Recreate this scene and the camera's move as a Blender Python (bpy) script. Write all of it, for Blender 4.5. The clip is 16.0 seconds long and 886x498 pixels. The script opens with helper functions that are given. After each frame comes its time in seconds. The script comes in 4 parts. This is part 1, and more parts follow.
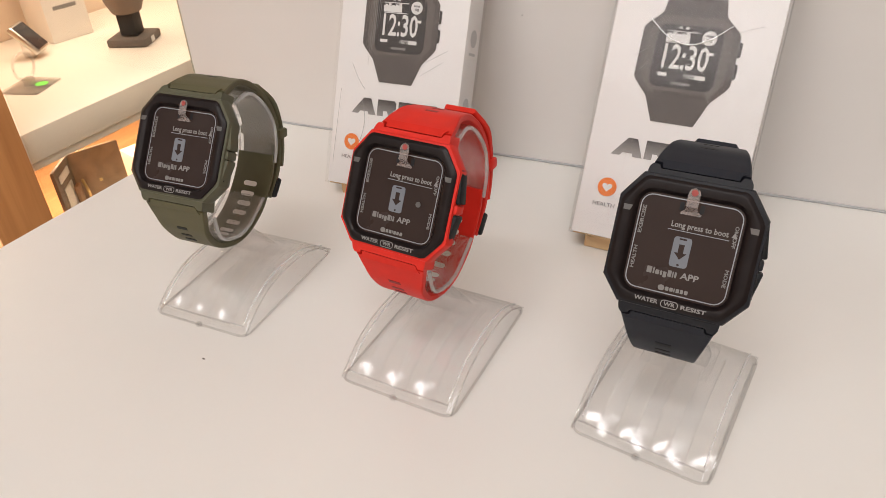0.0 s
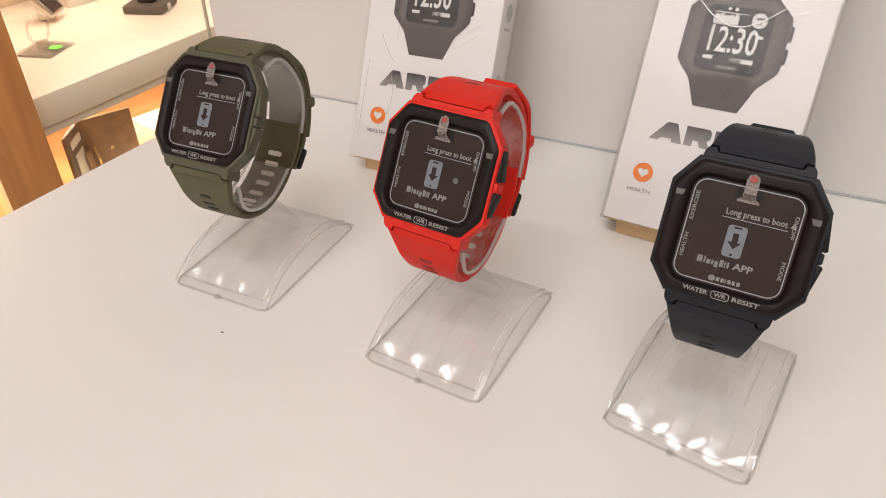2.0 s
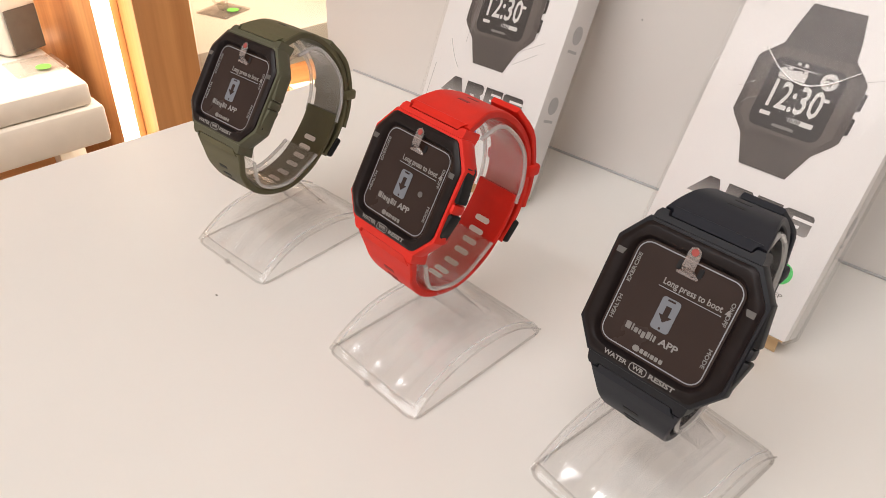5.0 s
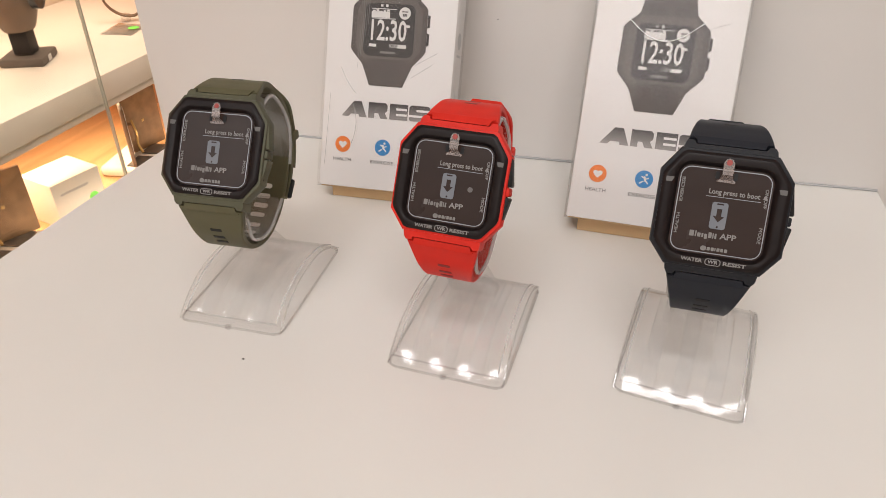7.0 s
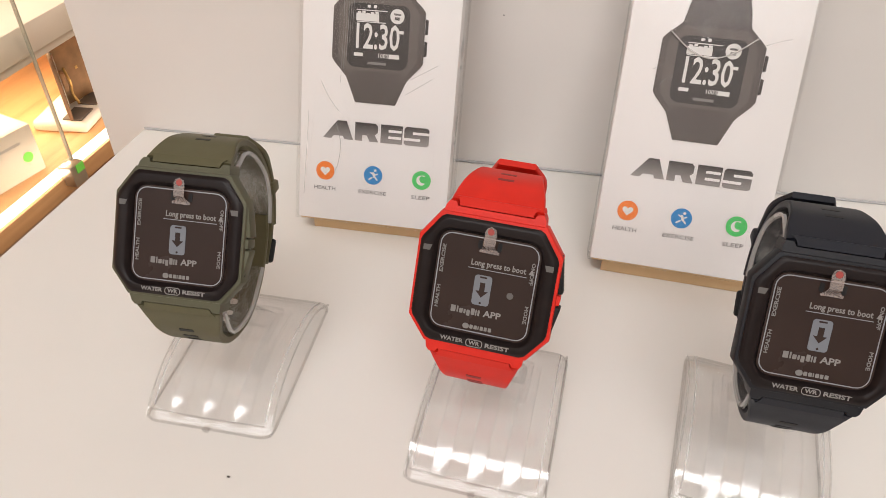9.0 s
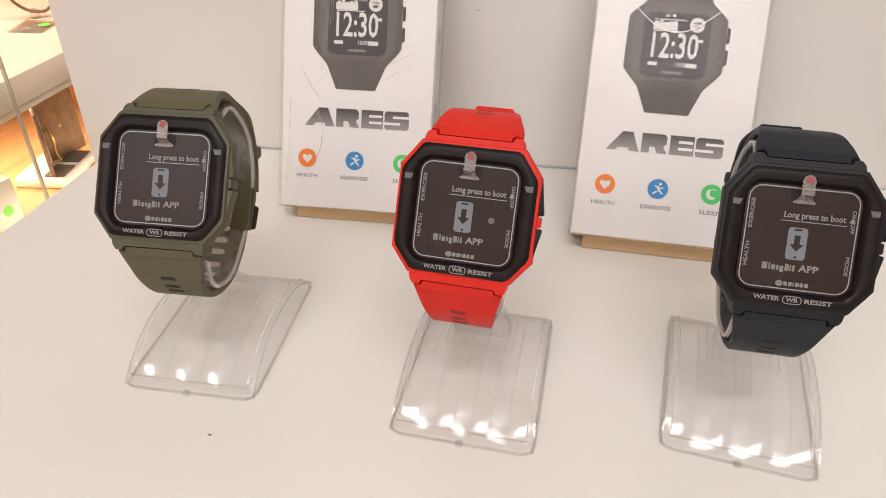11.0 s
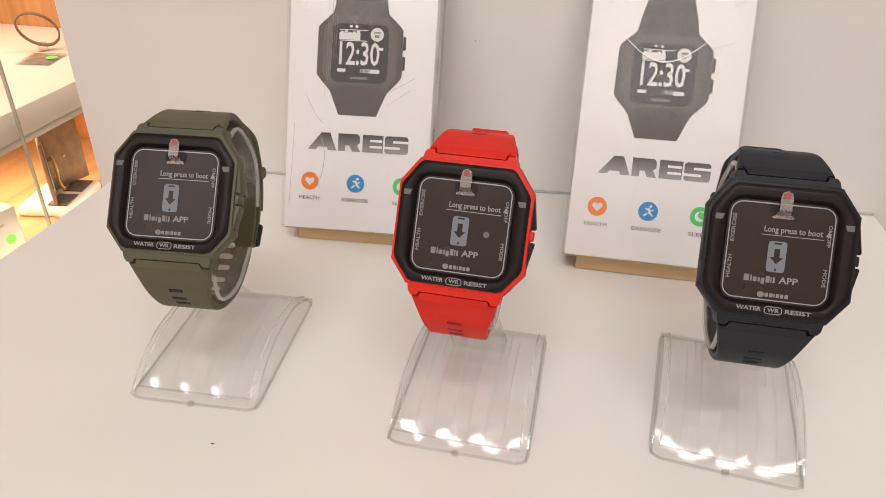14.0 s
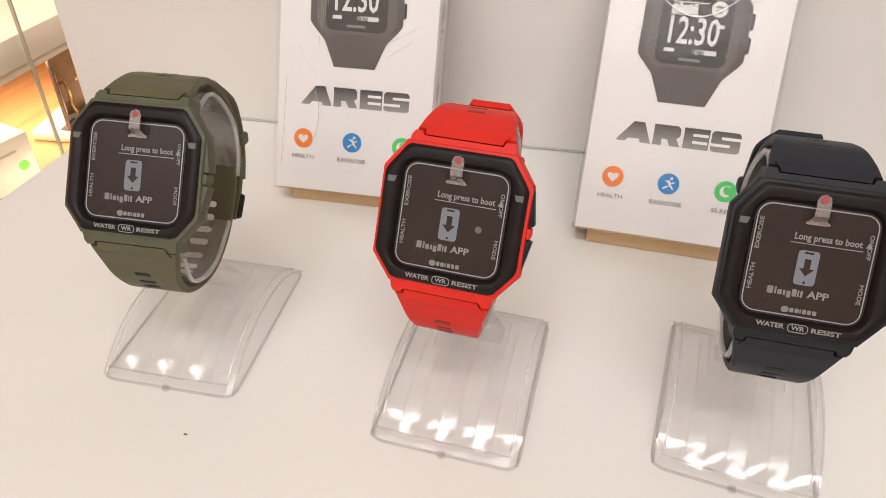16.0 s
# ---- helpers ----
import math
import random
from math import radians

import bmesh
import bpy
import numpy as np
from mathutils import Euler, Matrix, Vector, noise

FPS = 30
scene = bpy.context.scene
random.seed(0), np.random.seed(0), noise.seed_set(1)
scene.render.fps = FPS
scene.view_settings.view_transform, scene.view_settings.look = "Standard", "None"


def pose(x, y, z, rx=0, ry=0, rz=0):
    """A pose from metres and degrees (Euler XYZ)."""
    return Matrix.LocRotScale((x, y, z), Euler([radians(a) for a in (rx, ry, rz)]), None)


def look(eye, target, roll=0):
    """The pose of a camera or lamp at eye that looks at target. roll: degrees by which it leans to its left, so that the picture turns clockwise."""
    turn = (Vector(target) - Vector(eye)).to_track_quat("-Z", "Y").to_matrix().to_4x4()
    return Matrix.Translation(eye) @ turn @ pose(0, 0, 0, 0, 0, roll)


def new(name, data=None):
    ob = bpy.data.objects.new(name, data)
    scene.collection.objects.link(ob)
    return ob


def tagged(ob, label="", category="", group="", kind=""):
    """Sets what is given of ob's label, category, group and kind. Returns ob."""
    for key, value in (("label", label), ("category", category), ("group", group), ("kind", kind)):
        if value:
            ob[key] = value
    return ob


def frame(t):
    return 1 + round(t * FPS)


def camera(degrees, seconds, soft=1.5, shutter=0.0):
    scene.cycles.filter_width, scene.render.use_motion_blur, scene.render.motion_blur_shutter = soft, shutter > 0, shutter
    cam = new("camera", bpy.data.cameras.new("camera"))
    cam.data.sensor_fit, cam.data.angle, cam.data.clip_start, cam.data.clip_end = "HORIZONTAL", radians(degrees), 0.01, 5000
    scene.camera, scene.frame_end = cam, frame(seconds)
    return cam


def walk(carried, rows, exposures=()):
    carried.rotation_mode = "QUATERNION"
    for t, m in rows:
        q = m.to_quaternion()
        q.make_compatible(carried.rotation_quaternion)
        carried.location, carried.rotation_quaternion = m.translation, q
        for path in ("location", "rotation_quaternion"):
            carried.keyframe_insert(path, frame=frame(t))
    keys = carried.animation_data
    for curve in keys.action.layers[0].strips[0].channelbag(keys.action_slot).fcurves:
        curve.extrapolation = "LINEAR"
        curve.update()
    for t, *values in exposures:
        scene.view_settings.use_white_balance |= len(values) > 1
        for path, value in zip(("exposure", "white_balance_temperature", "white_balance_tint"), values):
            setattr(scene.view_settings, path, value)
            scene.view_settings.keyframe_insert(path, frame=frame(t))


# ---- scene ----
cam = camera(63.5, 16.0, soft=0.7)
PATH = [
    (0, (0.124, -0.174, 0.203), (-0.546, 1.338, -0.921), -2.6),
    (0.5, (0.124, -0.197, 0.201), (-0.563, 1.308, -0.923), -3.2),
    (1, (0.119, -0.188, 0.199), (-0.575, 1.301, -0.941), -1.8),
    (1.5, (0.121, -0.176, 0.195), (-0.547, 1.308, -0.966), -1.7),
    (2, (0.111, -0.171, 0.196), (-0.56, 1.312, -0.966), -0.5),
    (2.5, (0.097, -0.149, 0.199), (-0.612, 1.306, -0.976), 1.4),
    (3, (0.061, -0.135, 0.203), (-0.643, 1.306, -0.992), 2.5),
    (3.5, (0.056, -0.145, 0.205), (-0.604, 1.348, -0.95), 3.1),
    (4, (0.098, -0.145, 0.197), (-0.533, 1.351, -0.971), 1.9),
    (4.5, (0.127, -0.152, 0.197), (-0.612, 1.306, -0.955), 1.7),
    (5, (0.163, -0.132, 0.199), (-0.863, 1.128, -0.967), 2.5),
    (5.2, (0.171, -0.124, 0.201), (-0.888, 1.086, -0.988), 1.3),
    (7.3, (0.064, -0.217, 0.205), (-0.268, 1.424, -0.888), -0.4),
    (7.5, (0.061, -0.206, 0.206), (-0.267, 1.435, -0.889), -0.3),
    (8, (0.05, -0.17, 0.212), (-0.222, 1.442, -0.94), 0.7),
    (8.5, (0.04, -0.147, 0.222), (-0.201, 1.404, -1.018), 0.9),
    (8.7, (0.034, -0.138, 0.224), (-0.204, 1.375, -1.062), 0.9),
    (10.8, (0.038, -0.155, 0.199), (-0.155, 1.479, -0.938), 1.3),
    (11, (0.039, -0.166, 0.19), (-0.169, 1.481, -0.926), 0.5),
    (11.5, (0.041, -0.18, 0.18), (-0.185, 1.51, -0.866), -0.3),
    (12, (0.044, -0.19, 0.179), (-0.182, 1.533, -0.811), -0.5),
    (12.5, (0.043, -0.19, 0.179), (-0.166, 1.532, -0.817), 0.1),
    (13, (0.044, -0.191, 0.185), (-0.183, 1.526, -0.815), 0.0),
    (13.5, (0.043, -0.184, 0.188), (-0.174, 1.531, -0.817), 0.6),
    (14, (0.041, -0.178, 0.19), (-0.17, 1.52, -0.846), 0.8),
    (14.5, (0.036, -0.172, 0.189), (-0.171, 1.505, -0.879), 0.8),
    (15, (0.034, -0.162, 0.193), (-0.173, 1.471, -0.943), 0.9),
    (15.5, (0.036, -0.148, 0.198), (-0.159, 1.445, -0.995), 1.8),
    (16, (0.047, -0.145, 0.195), (-0.209, 1.423, -1.02), 1.1),
]
walk(cam, [(t, look(eye, target, roll)) for t, eye, target, roll in PATH],
     exposures=[(0, -0.13), (1.5, -0.08), (2.2, -0.13), (2.8, -0.2), (3.5, -0.32), (4.3, -0.12), (5.0, -0.01), (7.5, -0.21), (8.5, -0.11), (11.0, -0.01), (11.5, -0.1), (12.5, -0.1), (14.0, -0.08), (14.8, -0.03), (16.0, 0.05)])

# ---- world, lamps, exposure ----
world = bpy.data.worlds.new("world")
scene.world = world
world.use_nodes = True
world.node_tree.nodes["Background"].inputs[0].default_value = (1.0, 0.93, 0.86, 1)
world.node_tree.nodes["Background"].inputs[1].default_value = 0.25


def area_lamp(name, x, y, z, sx, sy, watts, colour, target=None):
    data = bpy.data.lights.new(name, "AREA")
    data.shape, data.size, data.size_y, data.energy, data.color = "RECTANGLE", sx, sy, watts, colour
    ob = new(name, data)
    ob.matrix_world = look((x, y, z), target or (x, y + 1e-4, z - 1))
    return ob


WARM, NEUTRAL, SHELF, AMBER = (1.0, 0.985, 0.985), (1.0, 0.99, 1.0), (1.0, 0.79, 0.60), (1.0, 0.72, 0.46)
area_lamp("ceiling_lamp_near", 0.10, -0.78, 1.66, 1.2, 0.22, 15, NEUTRAL)
# unseen fills, added to brighten the panel from the front and the side
area_lamp("fill_lamp_front", -0.35, -1.75, 1.66, 2.6, 0.8, 29, WARM)
area_lamp("fill_lamp_side", 1.5, -0.5, 1.66, 0.8, 0.8, 1.5, NEUTRAL)
# added fill without a fixture, brightens the upper shelf
area_lamp("shelf_fill_upper", -0.86, 0.68, 0.14, 0.12, 0.6, 2.1, SHELF)
# unseen fill behind the panel, added to brighten the cabinet fronts
area_lamp("fill_lamp_aisle", 0.25, 0.95, 1.66, 0.7, 0.7, 24, SHELF)
# added fills without fixtures, brighten the lower shelf and the bay
area_lamp("shelf_fill_lower", -0.80, 0.64, -0.212, 0.02, 0.5, 2.2, AMBER)
area_lamp("shelf_fill_bay", -0.88, 0.0, 0.14, 0.12, 0.4, 2.6, SHELF)


# ---- materials ----
def material(name, colour, rough=0.5, metal=0.0, vary=0.06, scale=40.0, bump=0.0, bump_scale=900.0, coat=0.0, spec=0.5, fine=0.0):
    m = bpy.data.materials.new(name)
    m.use_nodes = True
    nt = m.node_tree
    b = nt.nodes["Principled BSDF"]
    b.inputs["Roughness"].default_value, b.inputs["Metallic"].default_value = rough, metal
    b.inputs["Specular IOR Level"].default_value = spec
    b.inputs["Coat Weight"].default_value = coat
    tc = nt.nodes.new("ShaderNodeTexCoord")
    n1 = nt.nodes.new("ShaderNodeTexNoise")
    n1.inputs["Scale"].default_value, n1.inputs["Detail"].default_value = scale, 5
    nt.links.new(tc.outputs["Object"], n1.inputs["Vector"])
    ramp = nt.nodes.new("ShaderNodeValToRGB")
    ramp.color_ramp.elements[0].position, ramp.color_ramp.elements[1].position = 0.3, 0.7
    ramp.color_ramp.elements[0].color = (*[c * (1 - vary) for c in colour], 1)
    ramp.color_ramp.elements[1].color = (*[min(1, c * (1 + vary)) for c in colour], 1)
    nt.links.new(n1.outputs["Fac"], ramp.inputs["Fac"])
    nt.links.new(ramp.outputs["Color"], b.inputs["Base Color"])
    rr = nt.nodes.new("ShaderNodeMapRange")
    rr.inputs["To Min"].default_value, rr.inputs["To Max"].default_value = max(0.02, rough * 0.85), min(1, rough * 1.15)
    nt.links.new(n1.outputs["Fac"], rr.inputs["Value"])
    nt.links.new(rr.outputs["Result"], b.inputs["Roughness"])
    if bump:
        n2 = nt.nodes.new("ShaderNodeTexNoise")
        n2.inputs["Scale"].default_value, n2.inputs["Detail"].default_value = bump_scale, 3
        nt.links.new(tc.outputs["Object"], n2.inputs["Vector"])
        bp = nt.nodes.new("ShaderNodeBump")
        bp.inputs["Strength"].default_value, bp.inputs["Distance"].default_value = bump, 0.0004
        nt.links.new(n2.outputs["Fac"], bp.inputs["Height"])
        nt.links.new(bp.outputs["Normal"], b.inputs["Normal"])
    return m


def wood_material(name, dark, light, axis=2):
    m = bpy.data.materials.new(name)
    m.use_nodes = True
    nt = m.node_tree
    b = nt.nodes["Principled BSDF"]
    b.inputs["Roughness"].default_value = 0.45
    tc = nt.nodes.new("ShaderNodeTexCoord")
    mp = nt.nodes.new("ShaderNodeMapping")
    stretch = [60.0, 60.0, 60.0]
    stretch[axis] = 3.0
    mp.inputs["Scale"].default_value = stretch
    nz = nt.nodes.new("ShaderNodeTexNoise")
    nz.inputs["Scale"].default_value, nz.inputs["Detail"].default_value, nz.inputs["Distortion"].default_value = 1.0, 6, 0.4
    ramp = nt.nodes.new("ShaderNodeValToRGB")
    ramp.color_ramp.elements[0].position, ramp.color_ramp.elements[1].position = 0.3, 0.72
    ramp.color_ramp.elements[0].color, ramp.color_ramp.elements[1].color = (*dark, 1), (*light, 1)
    nt.links.new(tc.outputs["Object"], mp.inputs["Vector"])
    nt.links.new(mp.outputs["Vector"], nz.inputs["Vector"])
    nt.links.new(nz.outputs["Fac"], ramp.inputs["Fac"])
    nt.links.new(ramp.outputs["Color"], b.inputs["Base Color"])
    bp = nt.nodes.new("ShaderNodeBump")
    bp.inputs["Strength"].default_value, bp.inputs["Distance"].default_value = 0.15, 0.0005
    nt.links.new(nz.outputs["Fac"], bp.inputs["Height"])
    nt.links.new(bp.outputs["Normal"], b.inputs["Normal"])
    return m


def glow(name, colour, strength):
    m = bpy.data.materials.new(name)
    m.use_nodes = True
    b = m.node_tree.nodes["Principled BSDF"]
    b.inputs["Base Color"].default_value = (*colour, 1)
    b.inputs["Emission Color"].default_value, b.inputs["Emission Strength"].default_value = (*colour, 1), strength
    return m


def clear_plastic(name, tint=(0.97, 0.97, 0.98), milk=0.05, rough=0.06, ior=1.5, wave=0.0, grain=(60, 60, 60), deep=0.002):
    """Thin clear plastic: sees through, glosses by Fresnel, with a trace of milky scatter."""
    m = bpy.data.materials.new(name)
    m.use_nodes = True
    nt = m.node_tree
    nt.nodes.remove(nt.nodes["Principled BSDF"])
    out = nt.nodes["Material Output"]
    see, gloss, dif = (nt.nodes.new("ShaderNodeBsdf" + k) for k in ("Transparent", "Glossy", "Diffuse"))
    see.inputs["Color"].default_value = (*tint, 1)
    gloss.inputs["Roughness"].default_value = rough
    dif.inputs["Color"].default_value = (0.9, 0.9, 0.9, 1)
    lw, pw, fr = nt.nodes.new("ShaderNodeLayerWeight"), nt.nodes.new("ShaderNodeMath"), nt.nodes.new("ShaderNodeMath")
    lw.inputs["Blend"].default_value = 0.5
    f0 = ((ior - 1) / (ior + 1)) ** 2
    pw.operation, pw.inputs[1].default_value = "POWER", 5.0
    fr.operation, fr.inputs[1].default_value, fr.inputs[2].default_value = "MULTIPLY_ADD", 1 - f0, f0
    nt.links.new(lw.outputs["Facing"], pw.inputs[0])
    nt.links.new(pw.outputs[0], fr.inputs[0])
    mix1, mix2 = nt.nodes.new("ShaderNodeMixShader"), nt.nodes.new("ShaderNodeMixShader")
    mix1.inputs["Fac"].default_value = milk
    nt.links.new(see.outputs[0], mix1.inputs[1])
    nt.links.new(dif.outputs[0], mix1.inputs[2])
    nt.links.new(fr.outputs[0], mix2.inputs["Fac"])
    nt.links.new(mix1.outputs[0], mix2.inputs[1])
    nt.links.new(gloss.outputs[0], mix2.inputs[2])
    nt.links.new(mix2.outputs[0], out.inputs["Surface"])
    if wave:
        tc = nt.nodes.new("ShaderNodeTexCoord")
        nz = nt.nodes.new("ShaderNodeTexNoise")
        nz.inputs["Scale"].default_value, nz.inputs["Detail"].default_value = 1.0, 2
        mp = nt.nodes.new("ShaderNodeMapping")
        mp.inputs["Scale"].default_value, mp.inputs["Rotation"].default_value = grain, (0, 0.12, 0)
        nt.links.new(tc.outputs["Object"], mp.inputs["Vector"])
        nt.links.new(mp.outputs["Vector"], nz.inputs["Vector"])
        bp = nt.nodes.new("ShaderNodeBump")
        bp.inputs["Strength"].default_value, bp.inputs["Distance"].default_value = wave, deep
        nt.links.new(nz.outputs["Fac"], bp.inputs["Height"])
        nt.links.new(bp.outputs["Normal"], gloss.inputs["Normal"])
    return m


M_TABLE = material("white_laminate", (0.79, 0.766, 0.727), 0.33, vary=0.015, scale=9, bump=0.03, bump_scale=500)
M_WALL = material("white_panel", (0.72, 0.695, 0.67), 0.5, vary=0.015, scale=6, bump=0.05, bump_scale=350)
# walls and ceiling out of view, toned pale to bounce fill light
M_ROOM = material("shop_wall", (0.78, 0.72, 0.66), 0.7, vary=0.1, scale=2)
M_CEIL = material("shop_ceiling", (0.82, 0.77, 0.72), 0.8, vary=0.1, scale=2)
M_FLOOR = material("shop_floor", (0.40, 0.33, 0.26), 0.4, vary=0.1, scale=3)
M_WOOD = wood_material("orange_wood", (0.42, 0.19, 0.07), (0.62, 0.32, 0.13))
M_WOOD_Y = wood_material("orange_wood_lengthwise", (0.54, 0.30, 0.14), (0.72, 0.44, 0.22), axis=1)
M_SHELF = material("white_shelf", (0.80, 0.74, 0.66), 0.4, vary=0.03, scale=8)
M_BACK = material("cream_back_panel", (0.72, 0.58, 0.45), 0.6, vary=0.05, scale=5)
M_LED = glow("led_diffuser", (1.0, 0.86, 0.66), 6.0)
M_CLEAR = clear_plastic("clear_acrylic", (0.994, 0.993, 0.993), milk=0.018, rough=0.035, ior=1.5, wave=0.03)
M_FROST = clear_plastic("frosted_acrylic", (0.992, 0.992, 0.994), milk=0.05, rough=0.2, ior=1.75, wave=0.2, grain=(400, 400, 400), deep=0.0006)
# grey tint stands in for the dark lines that refraction draws at edges
M_CLEAR_EDGE = clear_plastic("clear_acrylic_edge", (0.945, 0.94, 0.935), milk=0.05, rough=0.05, ior=1.7)
M_RING = clear_plastic("clear_ring_plastic", (0.985, 0.985, 0.985), milk=0.05, rough=0.05, ior=1.85, wave=0.5, grain=(160, 160, 160))
M_WRAP = clear_plastic("shrink_wrap", (0.99, 0.99, 0.99), milk=0.006, rough=0.07, ior=1.29, wave=0.5, grain=(150, 150, 20), deep=0.0018)
# whitish film for the reflection streaks painted on the wrap
M_GLINT = clear_plastic("wrap_glint", (1, 0.98, 0.95), milk=0.4, rough=0.1, ior=2.2)
M_GLASS = clear_plastic("glass_pane", (0.97, 0.98, 0.97), milk=0.0, rough=0.02)
M_GLASS_EDGE = material("glass_edge", (0.45, 0.45, 0.38), 0.2)
M_BEZEL = material("black_bezel", (0.013, 0.009, 0.009), 0.33, vary=0.15, scale=300, spec=0.16, bump=0.05, bump_scale=3000)
# brown of the film and of reflected shop haze, put into the base colour
M_SCREEN = material("dark_screen", (0.034, 0.0215, 0.0185), 0.26, vary=0.08, scale=50, spec=0.18)
M_BLACK = material("black_rubber", (0.012, 0.012, 0.013), 0.5, spec=0.2, vary=0.2, scale=200, bump=0.1, bump_scale=2500)
M_PRINT_W = material("white_print", (0.72, 0.71, 0.69), 0.5, vary=0.03)
M_SCREEN_W = material("screen_white", (0.25, 0.238, 0.23), 0.5, vary=0.05)
M_PRINT_S = material("silver_print", (0.30, 0.31, 0.34), 0.35, metal=0.3, vary=0.05)
M_MARK = material("dull_grey_mark", (0.11, 0.105, 0.10), 0.4, vary=0.05)
M_PRINT_D = material("faint_grey_print", (0.22, 0.21, 0.20), 0.5, vary=0.05)
M_ICON_PHONE = material("pale_blue_print", (0.165, 0.178, 0.205), 0.5, vary=0.04)
M_NAME = material("name_print", (0.20, 0.19, 0.183), 0.5, vary=0.05)
# darkened red rubber, the shade inside the slots put into the colour
M_RED_SLOT_SHADE = material("red_slot_shade", (0.20, 0.010, 0.008), 0.6, vary=0.1)
M_TAB = clear_plastic("pull_tab_film", (0.80, 0.66, 0.60), milk=0.14, rough=0.25)
# milky white that paints the bright line on clear plastic edges
M_BRIGHT_EDGE = clear_plastic("bright_edge", (0.97, 0.97, 0.97), milk=0.32, rough=0.1)
M_TAB_RED = material("red_dot", (0.34, 0.05, 0.04), 0.5)
M_CARD = material("white_carton", (0.80, 0.78, 0.77), 0.45, vary=0.012, scale=20, bump=0.02, bump_scale=700)
# bare card underside, and the tan shade painted beneath the boxes
M_UNDER_SHADE = material("kraft_and_tan_shade", (0.58, 0.40, 0.22), 0.7, vary=0.05)
M_P_GREY = material("print_grey", (0.088, 0.073, 0.066), 0.45, vary=0.12, scale=120)
M_P_DARK = material("print_dark", (0.035, 0.028, 0.026), 0.4, vary=0.1, scale=80)
M_P_MID = material("print_mid_grey", (0.125, 0.105, 0.095), 0.45, vary=0.08, scale=80)
M_P_TEXT = material("print_text_grey", (0.20, 0.19, 0.19), 0.5, vary=0.05)
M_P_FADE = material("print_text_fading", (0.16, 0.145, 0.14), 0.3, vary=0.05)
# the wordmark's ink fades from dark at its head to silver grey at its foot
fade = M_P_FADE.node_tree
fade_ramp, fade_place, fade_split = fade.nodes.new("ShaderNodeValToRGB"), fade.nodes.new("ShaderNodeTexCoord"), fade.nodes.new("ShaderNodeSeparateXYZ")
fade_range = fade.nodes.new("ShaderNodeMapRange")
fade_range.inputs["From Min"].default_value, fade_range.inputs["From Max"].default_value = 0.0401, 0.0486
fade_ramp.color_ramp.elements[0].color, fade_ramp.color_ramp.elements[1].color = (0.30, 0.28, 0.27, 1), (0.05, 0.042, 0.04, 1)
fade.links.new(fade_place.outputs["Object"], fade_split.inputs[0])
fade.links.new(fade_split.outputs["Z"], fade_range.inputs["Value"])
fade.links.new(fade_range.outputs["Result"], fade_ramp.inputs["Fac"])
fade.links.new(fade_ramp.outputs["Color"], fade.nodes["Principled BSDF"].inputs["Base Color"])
M_P_ORANGE = material("print_orange", (0.80, 0.20, 0.03), 0.45, vary=0.03)
M_P_BLUE = material("print_blue", (0.04, 0.24, 0.55), 0.45, vary=0.03)
M_P_GREEN = material("print_green", (0.08, 0.55, 0.14), 0.45, vary=0.03)
M_P_PALE = material("print_pale_grey", (0.48, 0.48, 0.49), 0.5, vary=0.04)
M_TAG = material("green_sticker", (0.22, 0.85, 0.12), 0.6, vary=0.05)
M_METAL = material("steel", (0.62, 0.60, 0.56), 0.3, metal=1.0, vary=0.08)
M_GOLD = material("brass_chain", (0.70, 0.48, 0.20), 0.3, metal=1.0, vary=0.1)
M_LEATHER = material("dark_brown_leather", (0.19, 0.125, 0.08), 0.5, vary=0.2, scale=60, bump=0.3, bump_scale=600)
M_LEATHER_T = material("tan_leather", (0.34, 0.21, 0.115), 0.55, vary=0.2, scale=60, bump=0.3, bump_scale=600)
M_WHITE = material("white_plastic", (0.78, 0.75, 0.70), 0.4, vary=0.03)
M_GREY = material("grey_pad", (0.12, 0.10, 0.085), 0.7, vary=0.1, scale=100)
M_DARKGLASS = material("dark_glass", (0.03, 0.03, 0.035), 0.1)


# ---- mesh helpers ----
def part(name, bm, mat, parent=None, label="", m=None, smooth=True):
    """One mesh object from a bmesh, under a thing or under a part."""
    bmesh.ops.recalc_face_normals(bm, faces=bm.faces)
    me = bpy.data.meshes.new(name)
    bm.to_mesh(me)
    bm.free()
    for mt in (mat if isinstance(mat, (list, tuple)) else [mat]):
        me.materials.append(mt)
    if smooth:
        me.polygons.foreach_set("use_smooth", [True] * len(me.polygons))
        me.set_sharp_from_angle(angle=radians(35))
    ob = new(name, me)
    if parent is not None:
        ob.parent = parent
    if m is not None:
        ob.matrix_basis = m
    return tagged(ob, label)


def thing(name, m, label, category, group=""):
    ob = new(name)
    ob.empty_display_size = 0.01
    ob.matrix_basis = m
    return tagged(ob, label, category, group)


def bevel(bm, width, segments=2, angle=30):
    edges = [e for e in bm.edges if len(e.link_faces) == 2 and e.calc_face_angle(0) > radians(angle)]
    bmesh.ops.bevel(bm, geom=edges, offset=width, segments=segments, affect="EDGES", profile=0.5, clamp_overlap=True)
    return bm


def box(x0, x1, y0, y1, z0, z1, bev=0.0, segments=2, bm=None):
    bm = bm or bmesh.new()
    got = bmesh.ops.create_cube(bm, size=1)
    for v in got["verts"]:
        v.co = Vector(((x0 + x1) / 2 + v.co.x * (x1 - x0), (y0 + y1) / 2 + v.co.y * (y1 - y0), (z0 + z1) / 2 + v.co.z * (z1 - z0)))
    if bev:
        bevel(bm, bev, segments)
    return bm


